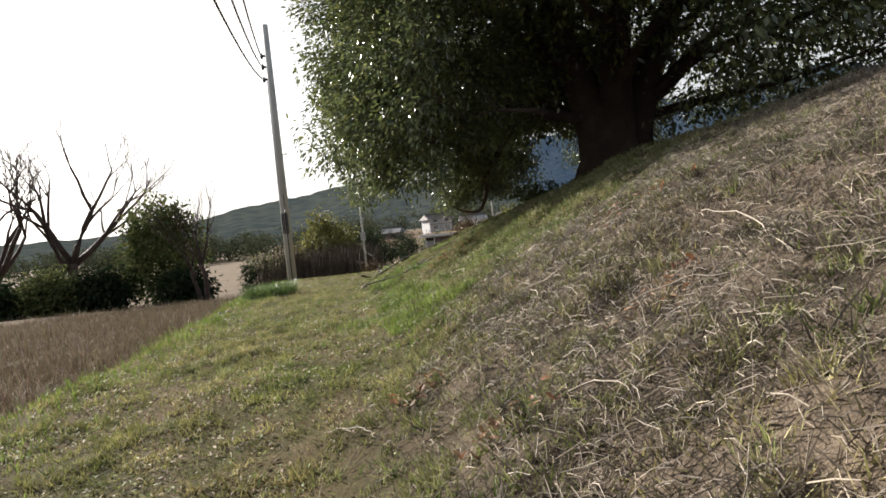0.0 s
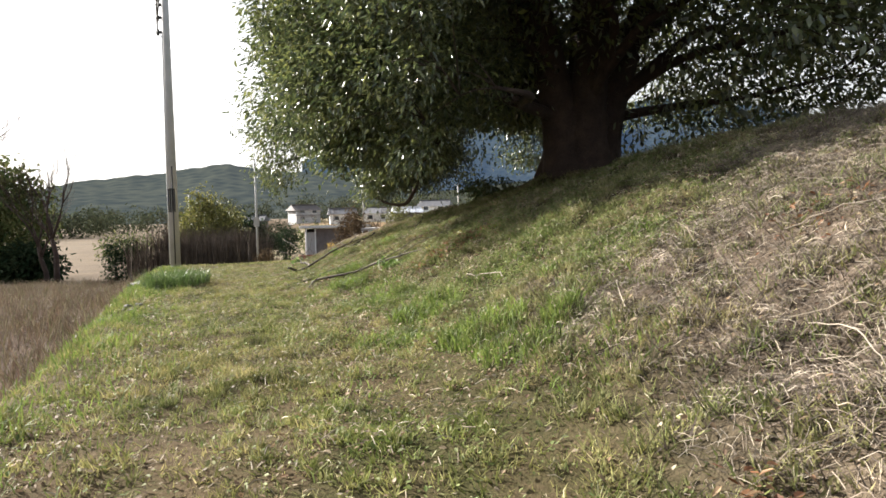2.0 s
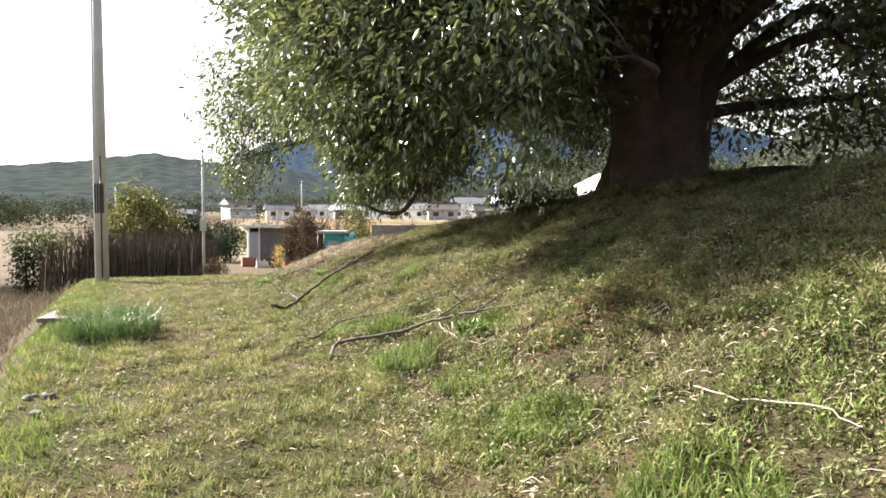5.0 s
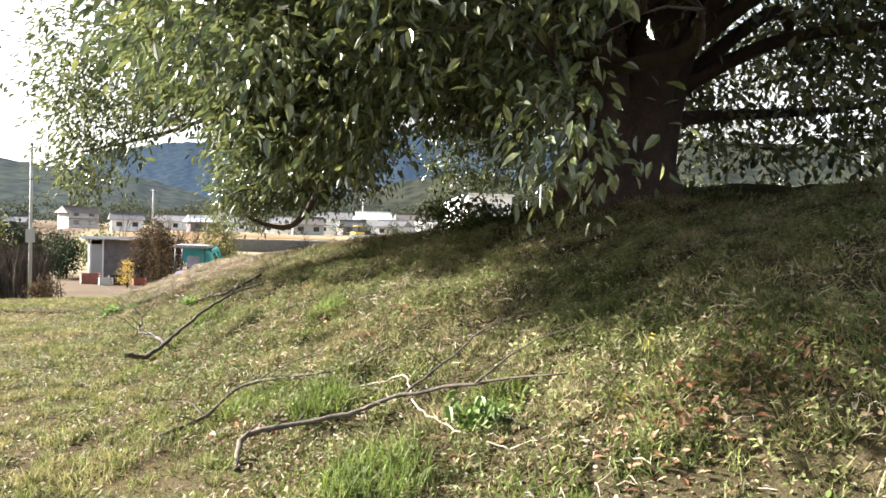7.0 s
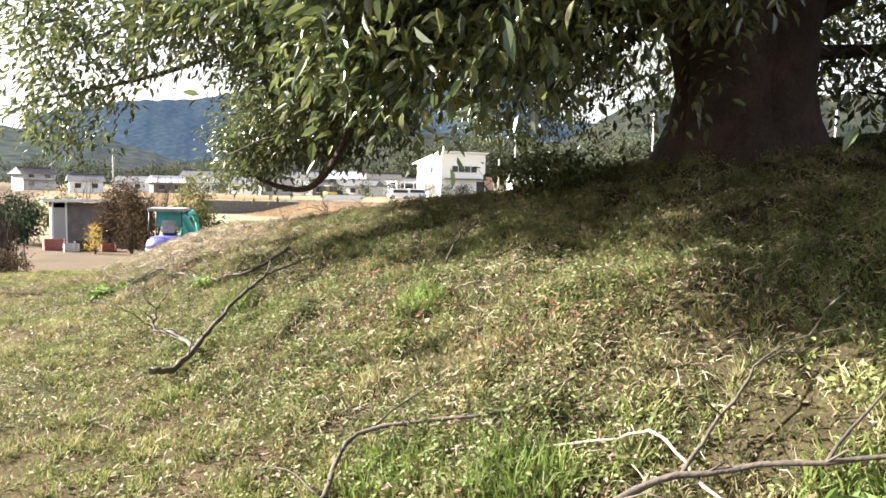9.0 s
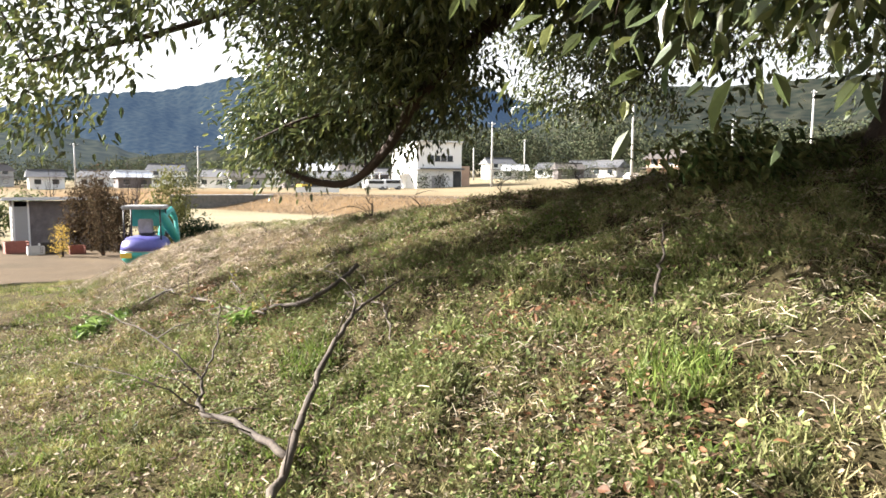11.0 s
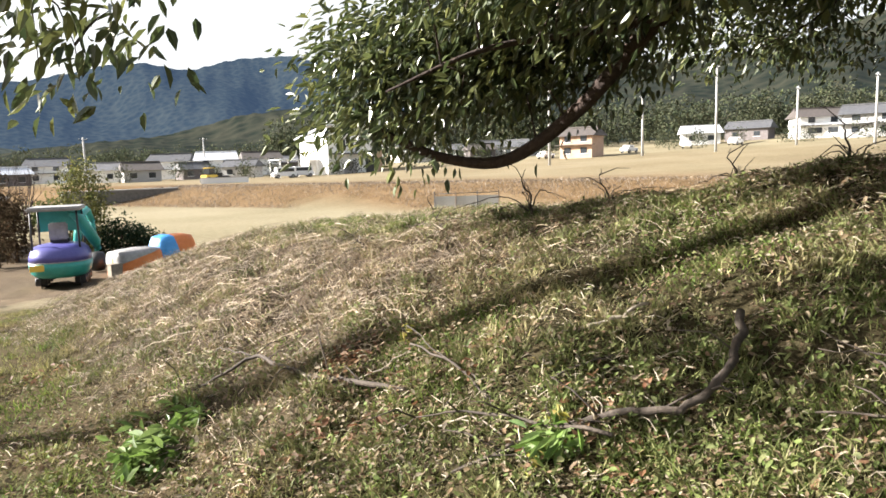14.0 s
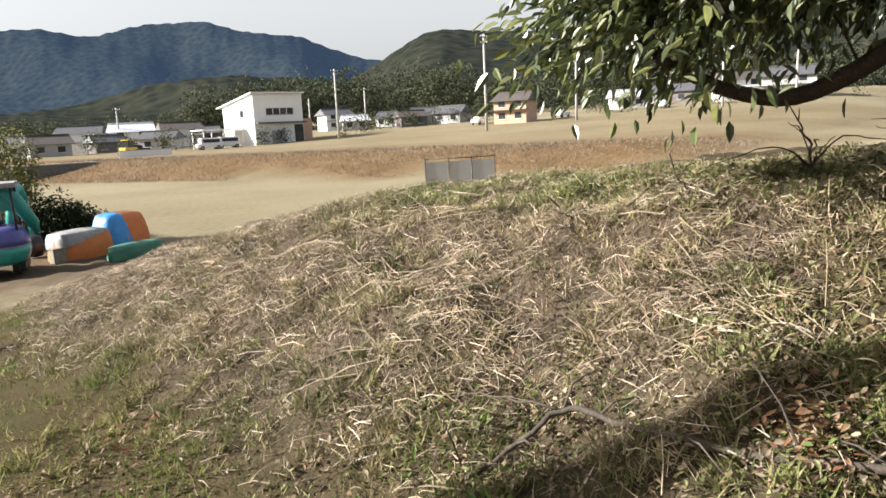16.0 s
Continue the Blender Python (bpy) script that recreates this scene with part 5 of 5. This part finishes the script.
for k, (a, b, w, h) in enumerate(((-9, 66, 2.2, 1.2), (-4, 68, 2.2, 1.3), (1, 70, 2.4, 1.2), (5, 68, 1.8, .9), (-14, 64, 2.5, 1.3), (-19, 62, 2.6, 1.1))):
    bush("far_bush", a, b, w, 1.2, h, 150, .3, M_SHRUB if k % 2 else M_BROWNLEAF, "brown and green bush behind the yard", "bush", None, "far bushes", False)

# ---- the white building ----
wb = thing("white_building", pose(57.8, 124.6, gz(60, 124), 0, 0, -6.5), "two-storey white modern building with a single-pitch roof", "building")
bm = bmesh.new()
vs = [bm.verts.new(v) for v in ((0, 0, -.5), (9.2, 0, -.5), (9.2, 13.4, -.5), (0, 13.4, -.5), (0, 0, 8.5), (9.2, 0, 8.5), (9.2, 13.4, 6.9), (0, 13.4, 6.9))]
for f in ((0, 1, 5, 4), (1, 2, 6, 5), (2, 3, 7, 6), (3, 0, 4, 7), (4, 5, 6, 7)):
    bm.faces.new([vs[k] for k in f])
part("wall", bm, M_WHITE, wb)
bm = boxed(-.5, -.6, 8.52, 9.5, 15.2, 8.75)
for v in bm.verts:
    v.co.z -= v.co.y * .119
part("roof", bm, M_ROOFLIGHT, wb)
win = part("window", boxed(2.2, -.06, 5.0, 7.4, -.004, 6.1), M_GLASS, wb, "long dark upper window")
part("window_frame", boxed(2.1, -.1, 4.9, 7.5, -.07, 5.0), M_GREYWALL, win)
for k in range(5):
    part("mullion", boxed(2.15 + 1.3 * k, -.1, 5.0, 2.25 + 1.3 * k, -.065, 6.1), M_WHITE, win)
part("canopy", boxed(.2, -1.1, 3.5, 9.3, -.005, 3.75), M_ROOFDARK, wb, "dark thin canopy")
part("shutter", boxed(3.0, -.06, -.1, 5.6, -.004, 2.3), M_GREYWALL, wb, "grey roller shutter")
part("doorway", boxed(7.4, -.05, -.1, 9.1, -.004, 3.2), M_GLASS, wb, "dark glazed entrance")
part("window", boxed(-.06, 4.2, 4.8, -.004, 5.6, 6.0), M_GLASS, wb)
part("door", boxed(-.06, 8.0, -.1, -.004, 9.2, 2.2), M_GREYWALL, wb)
part("annex", boxed(9.203, 1.0, -.5, 11.4, 8, 4.2), M_TANWALL, wb, "tan lower annex")
port = thing("carport", pose(50.5, 129, gz(52, 129), 0, 0, -6.5), "white carport roof beside the building", "carport")
part("roof", boxed(0, 0, 3.0, 7.4, 6, 3.2), M_ROOFLIGHT, port)
for q in (.2, 3.6, 7.1):
    for p in (.2, 5.6):
        part("post", boxed(q, p, -.4, q + .14, p + .14, 3.0), M_WHITE, port)


def car(px, py, rz, label, mat, van=True):
    ob = thing("parked_van" if van else "parked_car", pose(px, py, gz(px, py), 0, 0, rz), label, "van" if van else "car", "parked vehicles")
    h = 1.85 if van else 1.4
    bm = bmesh.new()
    box(bm, -2.0, -.8, .32, 2.0, .8, .95, bevel=.12)
    part("body", bm, mat, ob)
    bm = bmesh.new()
    box(bm, -1.9 if van else -1.3, -.74, .952, 1.5 if van else .9, .74, h, bevel=.15)
    part("cabin", bm, mat, ob)
    for q in (-.755, .735):
        part("side_window", boxed(-1.5 if van else -1.0, q, 1.1, 1.2 if van else .7, q + .02, h - .22), M_GLASS, ob)
    for q in (-1.25, 1.25):
        for p in (-.82, .62):
            w = part("wheel", tubed([(q, p, .32), (q, p + .2, .32)], [.32, .32], 14), M_RUBBER, ob)
            part("rim", tubed([(q, p - .004 if p < 0 else p + .2, .32), (q, p + .002 if p < 0 else p + .206, .32)], [.19, .19], 10), M_GREYSHEET, w)
    for p in (-.6, .6):
        part("headlight", boxed(1.985, p - .13, .6, 2.012, p + .13, .78), M_ROOFLIGHT, ob)
    return ob


car(48.2, 122.5, 170, "white box van parked beside the building", M_CARWHITE)
car(52.0, 123.6, 172, "white box van parked beside the building", M_CARWHITE)
car(36, 121, 5, "dark car parked at the village edge", M_DARK, False)
for a, b, c in ((96, 98, 10), (101, 92, 8), (91, 103, 12), (110, 86, 30), (116, 80, 10)):
    car(a, b, c, "pale car parked along the far road", M_CARWHITE, False)

# ---- village ----


def house(px, py, rz, w, d, h, wall, roof, label, storeys=1):
    ob = thing("house", pose(px, py, gz(px, py), 0, 0, rz), label, "house", "village houses")
    part("wall", boxed(-w / 2, -d / 2, -.6, w / 2, d / 2, h), wall, ob)
    rh, o = d * .26, .6
    bm = bmesh.new()
    top = [bm.verts.new((x, 0, h + rh)) for x in (-w / 2 - o * .4, w / 2 + o * .4)]
    low = [bm.verts.new((x, y, h - .15)) for x in (-w / 2 - o, w / 2 + o) for y in (-d / 2 - o, d / 2 + o)]
    for f in ((low[0], low[2], top[1], top[0]), (low[1], top[0], top[1], low[3]), (low[0], top[0], low[1]), (low[2], low[3], top[1]), (low[0], low[1], low[3], low[2])):
        bm.faces.new(f)
    rf = part("roof", bm, roof, ob)
    part("ridge", boxed(-w / 2 - .2, -.18, h + rh - .05, w / 2 + .2, .18, h + rh + .22, bevel=.05), roof, rf)
    for s in range(storeys):
        for k in range(max(2, int(w / 3))):
            a = -w / 2 + (k + .5) * w / max(2, int(w / 3))
            g = part("window", boxed(a - .6, -d / 2 - .05, .7 + 2.0 * s, a + .6, -d / 2 - .004, 1.7 + 2.0 * s), M_GLASS, ob)
            part("sill", boxed(a - .7, -d / 2 - .12, .6 + 2.0 * s, a + .7, -d / 2 - .055, .68 + 2.0 * s), M_WHITE, g)
        if s:
            part("eave", boxed(-w / 2 - .5, -d / 2 - .8, 2.1, w / 2 + .5, -d / 2 - .005, 2.22), roof, ob)
    return ob


def at(az, dist):
    """A plan point seen from the end of the walk."""
    return -3.95 + dist * math.sin(radians(az)), 19.4 + dist * math.cos(radians(az))


rows = ((13.5, 150, 10, 7, 3.4, 0), (15.8, 140, 9, 7, 3.2, 0), (18.0, 165, 12, 8, 5.6, 1), (19.6, 148, 8, 6, 3.0, 0), (21.4, 152, 11, 8, 5.4, 1), (23.4, 140, 9, 6, 3.2, 0), (24.8, 158, 11, 7, 5.2, 1), (26.6, 165, 9, 7, 3.4, 0),
        (36.8, 175, 10, 7, 5.2, 1), (38.4, 160, 8, 6, 3.0, 0), (41.2, 165, 7, 6, 3.0, 0), (43.0, 150, 8, 6, 3.0, 0), (44.4, 155, 10, 7, 3.2, 0), (46.4, 150, 9, 7, 3.0, 0), (60.5, 150, 10, 7, 3.2, 0), (64.0, 160, 12, 7, 3.4, 0), (68.5, 150, 11, 8, 5.4, 1), (72, 140, 12, 8, 5.4, 1),
        (4.5, 165, 10, 7, 3.2, 0), (7.0, 150, 9, 6, 3.2, 0), (9.5, 170, 11, 8, 5.2, 1), (-2.5, 175, 10, 7, 5.0, 1), (1.0, 160, 9, 7, 3.2, 0), (-7, 180, 10, 7, 3.2, 0))
walls, roofs = (M_WHITE, M_GREYWALL, M_WHITE, M_SHEDWALL), (M_ROOFDARK, M_ROOFDARK, M_ROOFLIGHT, M_ROOFBROWN, M_ROOFDARK)
for k, (az, dist, w, d, h, two) in enumerate(rows):
    px, py = at(az, dist)
    wall, roof = walls[k % 4], roofs[(k * 3) % 5]
    house(px, py, -az + (k * 37) % 60 - 30, w * .72, d * .75, h * .72, wall, roof, ("two-storey" if two else "single-storey") + " village house with a " + {M_ROOFDARK: "dark tiled", M_ROOFLIGHT: "pale metal", M_ROOFBROWN: "brown"}[roof] + " roof", 1 + two)
px, py = at(51.6, 122)
house(px, py, -75, 6, 5, 3.8, M_TANWALL, M_ROOFBROWN, "tall tan gabled house with a brown roof at the field's edge", 2)
px, py = at(69.5, 150)
hall = thing("long_hall", pose(px, py, gz(px, py), 0, 0, -64), "long low white hall beside the road", "building")
part("wall", boxed(-7, -3, -.5, 7, 3, 2.2), M_WHITE, hall)
part("roof", boxed(-7.4, -3.4, 2.2, 7.4, 3.4, 2.5), M_ROOFLIGHT, hall)
for k in range(5):
    part("window", boxed(-6 + 2.6 * k, -3.05, .7, -4.4 + 2.6 * k, -3.004, 1.7), M_GLASS, hall)
px, py = at(22.2, 98)
curb = thing("white_wall", pose(px, py, gz(px, py), 0, 0, -20), "low white concrete wall at the field's edge", "wall")
part("panel", boxed(-3.2, -.12, -.3, 3.2, .12, .75, bevel=.03), M_WHITE, curb)
part("coping", boxed(-3.25, -.17, .75, 3.25, .17, .83), M_CONC, curb)
px, py = at(21.0, 101)
tractor = thing("yellow_machine", pose(px, py, gz(px, py), 0, 0, 30), "small yellow farm machine behind the white wall", "machine")
part("body", boxed(-1.2, -.6, .4, 1.2, .6, 1.2, bevel=.1), M_YELLOW, tractor)
part("cab", boxed(-.5, -.55, 1.2, .6, .55, 2.1, bevel=.08), M_GLASS, tractor)
part("roof", boxed(-.6, -.62, 2.1, .7, .62, 2.2, bevel=.03), M_YELLOW, tractor)
for q in (-.8, .8):
    part("wheel", tubed([(q, -.75, .45), (q, .75, .45)], [.45, .45], 12), M_RUBBER, tractor)
px, py = at(14.5, 82)
retain = thing("retaining_wall", pose(px, py, gz(px, py), 0, 0, -14), "dark weathered retaining wall beside the field", "wall")
part("face", boxed(-6, -.3, -.4, 6, .3, 1.3, bevel=.04), M_OLDCONC, retain)
part("coping", boxed(-6.1, -.36, 1.3, 6.1, .36, 1.42), M_CONC, retain)
# net enclosure on the near field
px, py = at(46.8, 20)
net = thing("net_fence", pose(px, py, gz(px, py), 0, 0, -42), "grey net fence on posts in the dry field", "fence")
for k in range(4):
    part("post", tubed([(-1 + .68 * k, 0, -.3), (-1 + .68 * k, 0, 1.75)], [.018, .018], 7), M_STALK if k % 2 else M_DARK, net)
for k in range(3):
    part("net_panel", boxed(-.98 + .68 * k, -.006, .05, -.34 + .68 * k, .006, 1.6), M_GREYWALL, net)
part("rail", tubed([(-1, 0, 1.68), (1.04, 0, 1.7)], [.012, .012], 6), M_DARK, net)
for az, dist, h, arms in ((37.0, 118, 11.5, 1), (49.2, 100, 13.5, 2), (62.0, 112, 13, 1), (39.3, 150, 9, 1), (56.5, 112, 9.5, 1), (30.8, 170, 9, 1), (34.8, 165, 8, 0), (67.5, 120, 9, 1), (20.5, 150, 8.5, 1), (12, 140, 8.5, 1), (3, 150, 9, 1), (72.5, 115, 10, 1)):
    px, py = at(az, dist)
    utility_pole(px, py, h, .2, .13, "tall pale concrete utility pole at the village edge", arms)
lamp = thing("street_lamp", pose(-13.7, 60, gz(-13.7, 60), 0, 0, 0), "slim grey street lamp with a small white head", "street lamp")
part("pole", tubed([(0, 0, -.2), (0, 0, 5.3), (.15, 0, 5.55), (.5, 0, 5.6)], [.07, .05, .04, .035], 8), M_GREYWALL, lamp)
part("head", boxed(.42, -.09, 5.54, .85, .09, 5.64, bevel=.02), M_WHITE, lamp)

# ---- woods and hills ----


def wood(name, az0, az1, dist, depth, n, h0, h1, label, seed, size=.9):
    """Tree crowns of a far wood as loose leaf sprays."""
    r = np.random.default_rng(seed)
    az, dd = np.radians(r.uniform(az0, az1, n)), r.uniform(dist, dist + depth, n)
    x, y = -3.95 + dd * np.sin(az), 19.4 + dd * np.cos(az)
    h = r.uniform(h0, h1, n)
    m = 36
    d = r.normal(0, 1, (n * m, 3))
    d /= np.linalg.norm(d, axis=1)[:, None]
    d *= r.uniform(.4, 1, (n * m, 1)) ** .4
    hh = np.repeat(h, m)
    c = np.stack([np.repeat(x, m), np.repeat(y, m), np.repeat(ground_z(x, y), m) + hh * .55], 1) + d * np.stack([hh * .42, hh * .42, hh * .5], 1)
    return tagged(part(name, leaf_mass(c, 7, .55, size * .95, .1, coarse=True), M_WOOD), label, "wood", "", "stuff")


wood("far_wood", 11, 33, 118, 40, 22, 2, 4.0, "dark garden trees between the village houses", 35, .5)
wood("far_wood", 35.5, 50, 130, 40, 20, 2, 4.5, "dark garden trees between the village houses", 36, .5)
wood("far_wood", 56, 80, 130, 40, 24, 2, 4.5, "dark garden trees between the village houses", 37, .5)
wood("far_wood", -12, 30, 185, 40, 150, 5, 9, "dark green wood behind the village", 31)
wood("far_wood", 26, 48, 190, 50, 130, 9, 16, "dark green wooded foot of the hills", 32, 1.2)
wood("far_wood", 44, 82, 170, 60, 170, 6, 12, "dull green wood behind the village", 33, 1.1)
wood("far_wood", -42, -8, 110, 70, 130, 3, 6, "dark wood behind the low field", 34, .8)


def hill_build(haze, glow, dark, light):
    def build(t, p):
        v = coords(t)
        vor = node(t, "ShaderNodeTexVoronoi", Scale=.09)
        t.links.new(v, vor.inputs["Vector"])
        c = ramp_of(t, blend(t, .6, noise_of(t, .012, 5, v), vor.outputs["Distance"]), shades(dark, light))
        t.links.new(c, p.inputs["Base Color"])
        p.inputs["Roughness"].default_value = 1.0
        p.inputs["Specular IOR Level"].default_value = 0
        # aerial haze is put in as a faint even glow of the slopes
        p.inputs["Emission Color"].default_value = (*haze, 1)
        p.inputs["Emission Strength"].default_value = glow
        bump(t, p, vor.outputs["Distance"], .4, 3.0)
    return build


def hills(name, azs, els, dist, mat, label, run=.55, seed=0.0, wobble=.12):
    """A range of hills: its skyline in degrees over the horizon against the bearing, at a real distance."""
    a = np.arange(azs[0], azs[-1], .3 if azs[-1] - azs[0] > 64 else .15)
    e = np.interp(a, azs, els)
    rs = np.random.default_rng(int(seed * 10) + 5)
    e = np.convolve(np.pad(e, 6, "edge"), np.ones(13) / 13, "valid") + .5 * wobble * np.sin(a * 3.1 + seed) * np.sin(a * 1.3)
    v, w = [], 28
    for k in range(w):
        s = k / (w - 1)
        dd = dist * (1 - run * (1 - s)) * (1 + .03 * np.sin(a * .4 + 4 * s + seed))
        top = 1.7 + dist * np.tan(np.radians(np.maximum(e, .05)))
        z = -3 + (top + 3) * (s ** 1.25) * (1 + .08 * np.sin(a * .5 + 5 * s + seed) * math.sin(math.pi * s) + .015 * np.sin(a * 1.7 - 9 * s) * math.sin(math.pi * s))
        z = z + dist * .00035 * np.convolve(rs.normal(0, 1, len(a) + 2), (.5, .8, .5), "valid") * (.3 + .7 * s)
        v.append(np.stack([-3.95 + dd * np.sin(np.radians(a)), 19.4 + dd * np.cos(np.radians(a)), z], 1))
    n = len(a)
    i = (np.arange(w - 1)[:, None] * n + np.arange(n - 1)[None, :]).ravel()
    me = sheet(name, np.concatenate(v), np.stack([i, i + 1, i + n + 1, i + n], 1), True)
    return tagged(part(name, me, mat), label, "hill", "", "structure")


# forest tones plus emitted haze: its colour first, then its strength
M_FARHILL = material("far_forest_haze", hill_build((.13, .22, .4), .09, (.008, .012, .012), (.022, .026, .022)))
M_NEARHILL = material("near_forest_haze", hill_build((.2, .25, .3), .032, (.008, .011, .007), (.026, .026, .017)))
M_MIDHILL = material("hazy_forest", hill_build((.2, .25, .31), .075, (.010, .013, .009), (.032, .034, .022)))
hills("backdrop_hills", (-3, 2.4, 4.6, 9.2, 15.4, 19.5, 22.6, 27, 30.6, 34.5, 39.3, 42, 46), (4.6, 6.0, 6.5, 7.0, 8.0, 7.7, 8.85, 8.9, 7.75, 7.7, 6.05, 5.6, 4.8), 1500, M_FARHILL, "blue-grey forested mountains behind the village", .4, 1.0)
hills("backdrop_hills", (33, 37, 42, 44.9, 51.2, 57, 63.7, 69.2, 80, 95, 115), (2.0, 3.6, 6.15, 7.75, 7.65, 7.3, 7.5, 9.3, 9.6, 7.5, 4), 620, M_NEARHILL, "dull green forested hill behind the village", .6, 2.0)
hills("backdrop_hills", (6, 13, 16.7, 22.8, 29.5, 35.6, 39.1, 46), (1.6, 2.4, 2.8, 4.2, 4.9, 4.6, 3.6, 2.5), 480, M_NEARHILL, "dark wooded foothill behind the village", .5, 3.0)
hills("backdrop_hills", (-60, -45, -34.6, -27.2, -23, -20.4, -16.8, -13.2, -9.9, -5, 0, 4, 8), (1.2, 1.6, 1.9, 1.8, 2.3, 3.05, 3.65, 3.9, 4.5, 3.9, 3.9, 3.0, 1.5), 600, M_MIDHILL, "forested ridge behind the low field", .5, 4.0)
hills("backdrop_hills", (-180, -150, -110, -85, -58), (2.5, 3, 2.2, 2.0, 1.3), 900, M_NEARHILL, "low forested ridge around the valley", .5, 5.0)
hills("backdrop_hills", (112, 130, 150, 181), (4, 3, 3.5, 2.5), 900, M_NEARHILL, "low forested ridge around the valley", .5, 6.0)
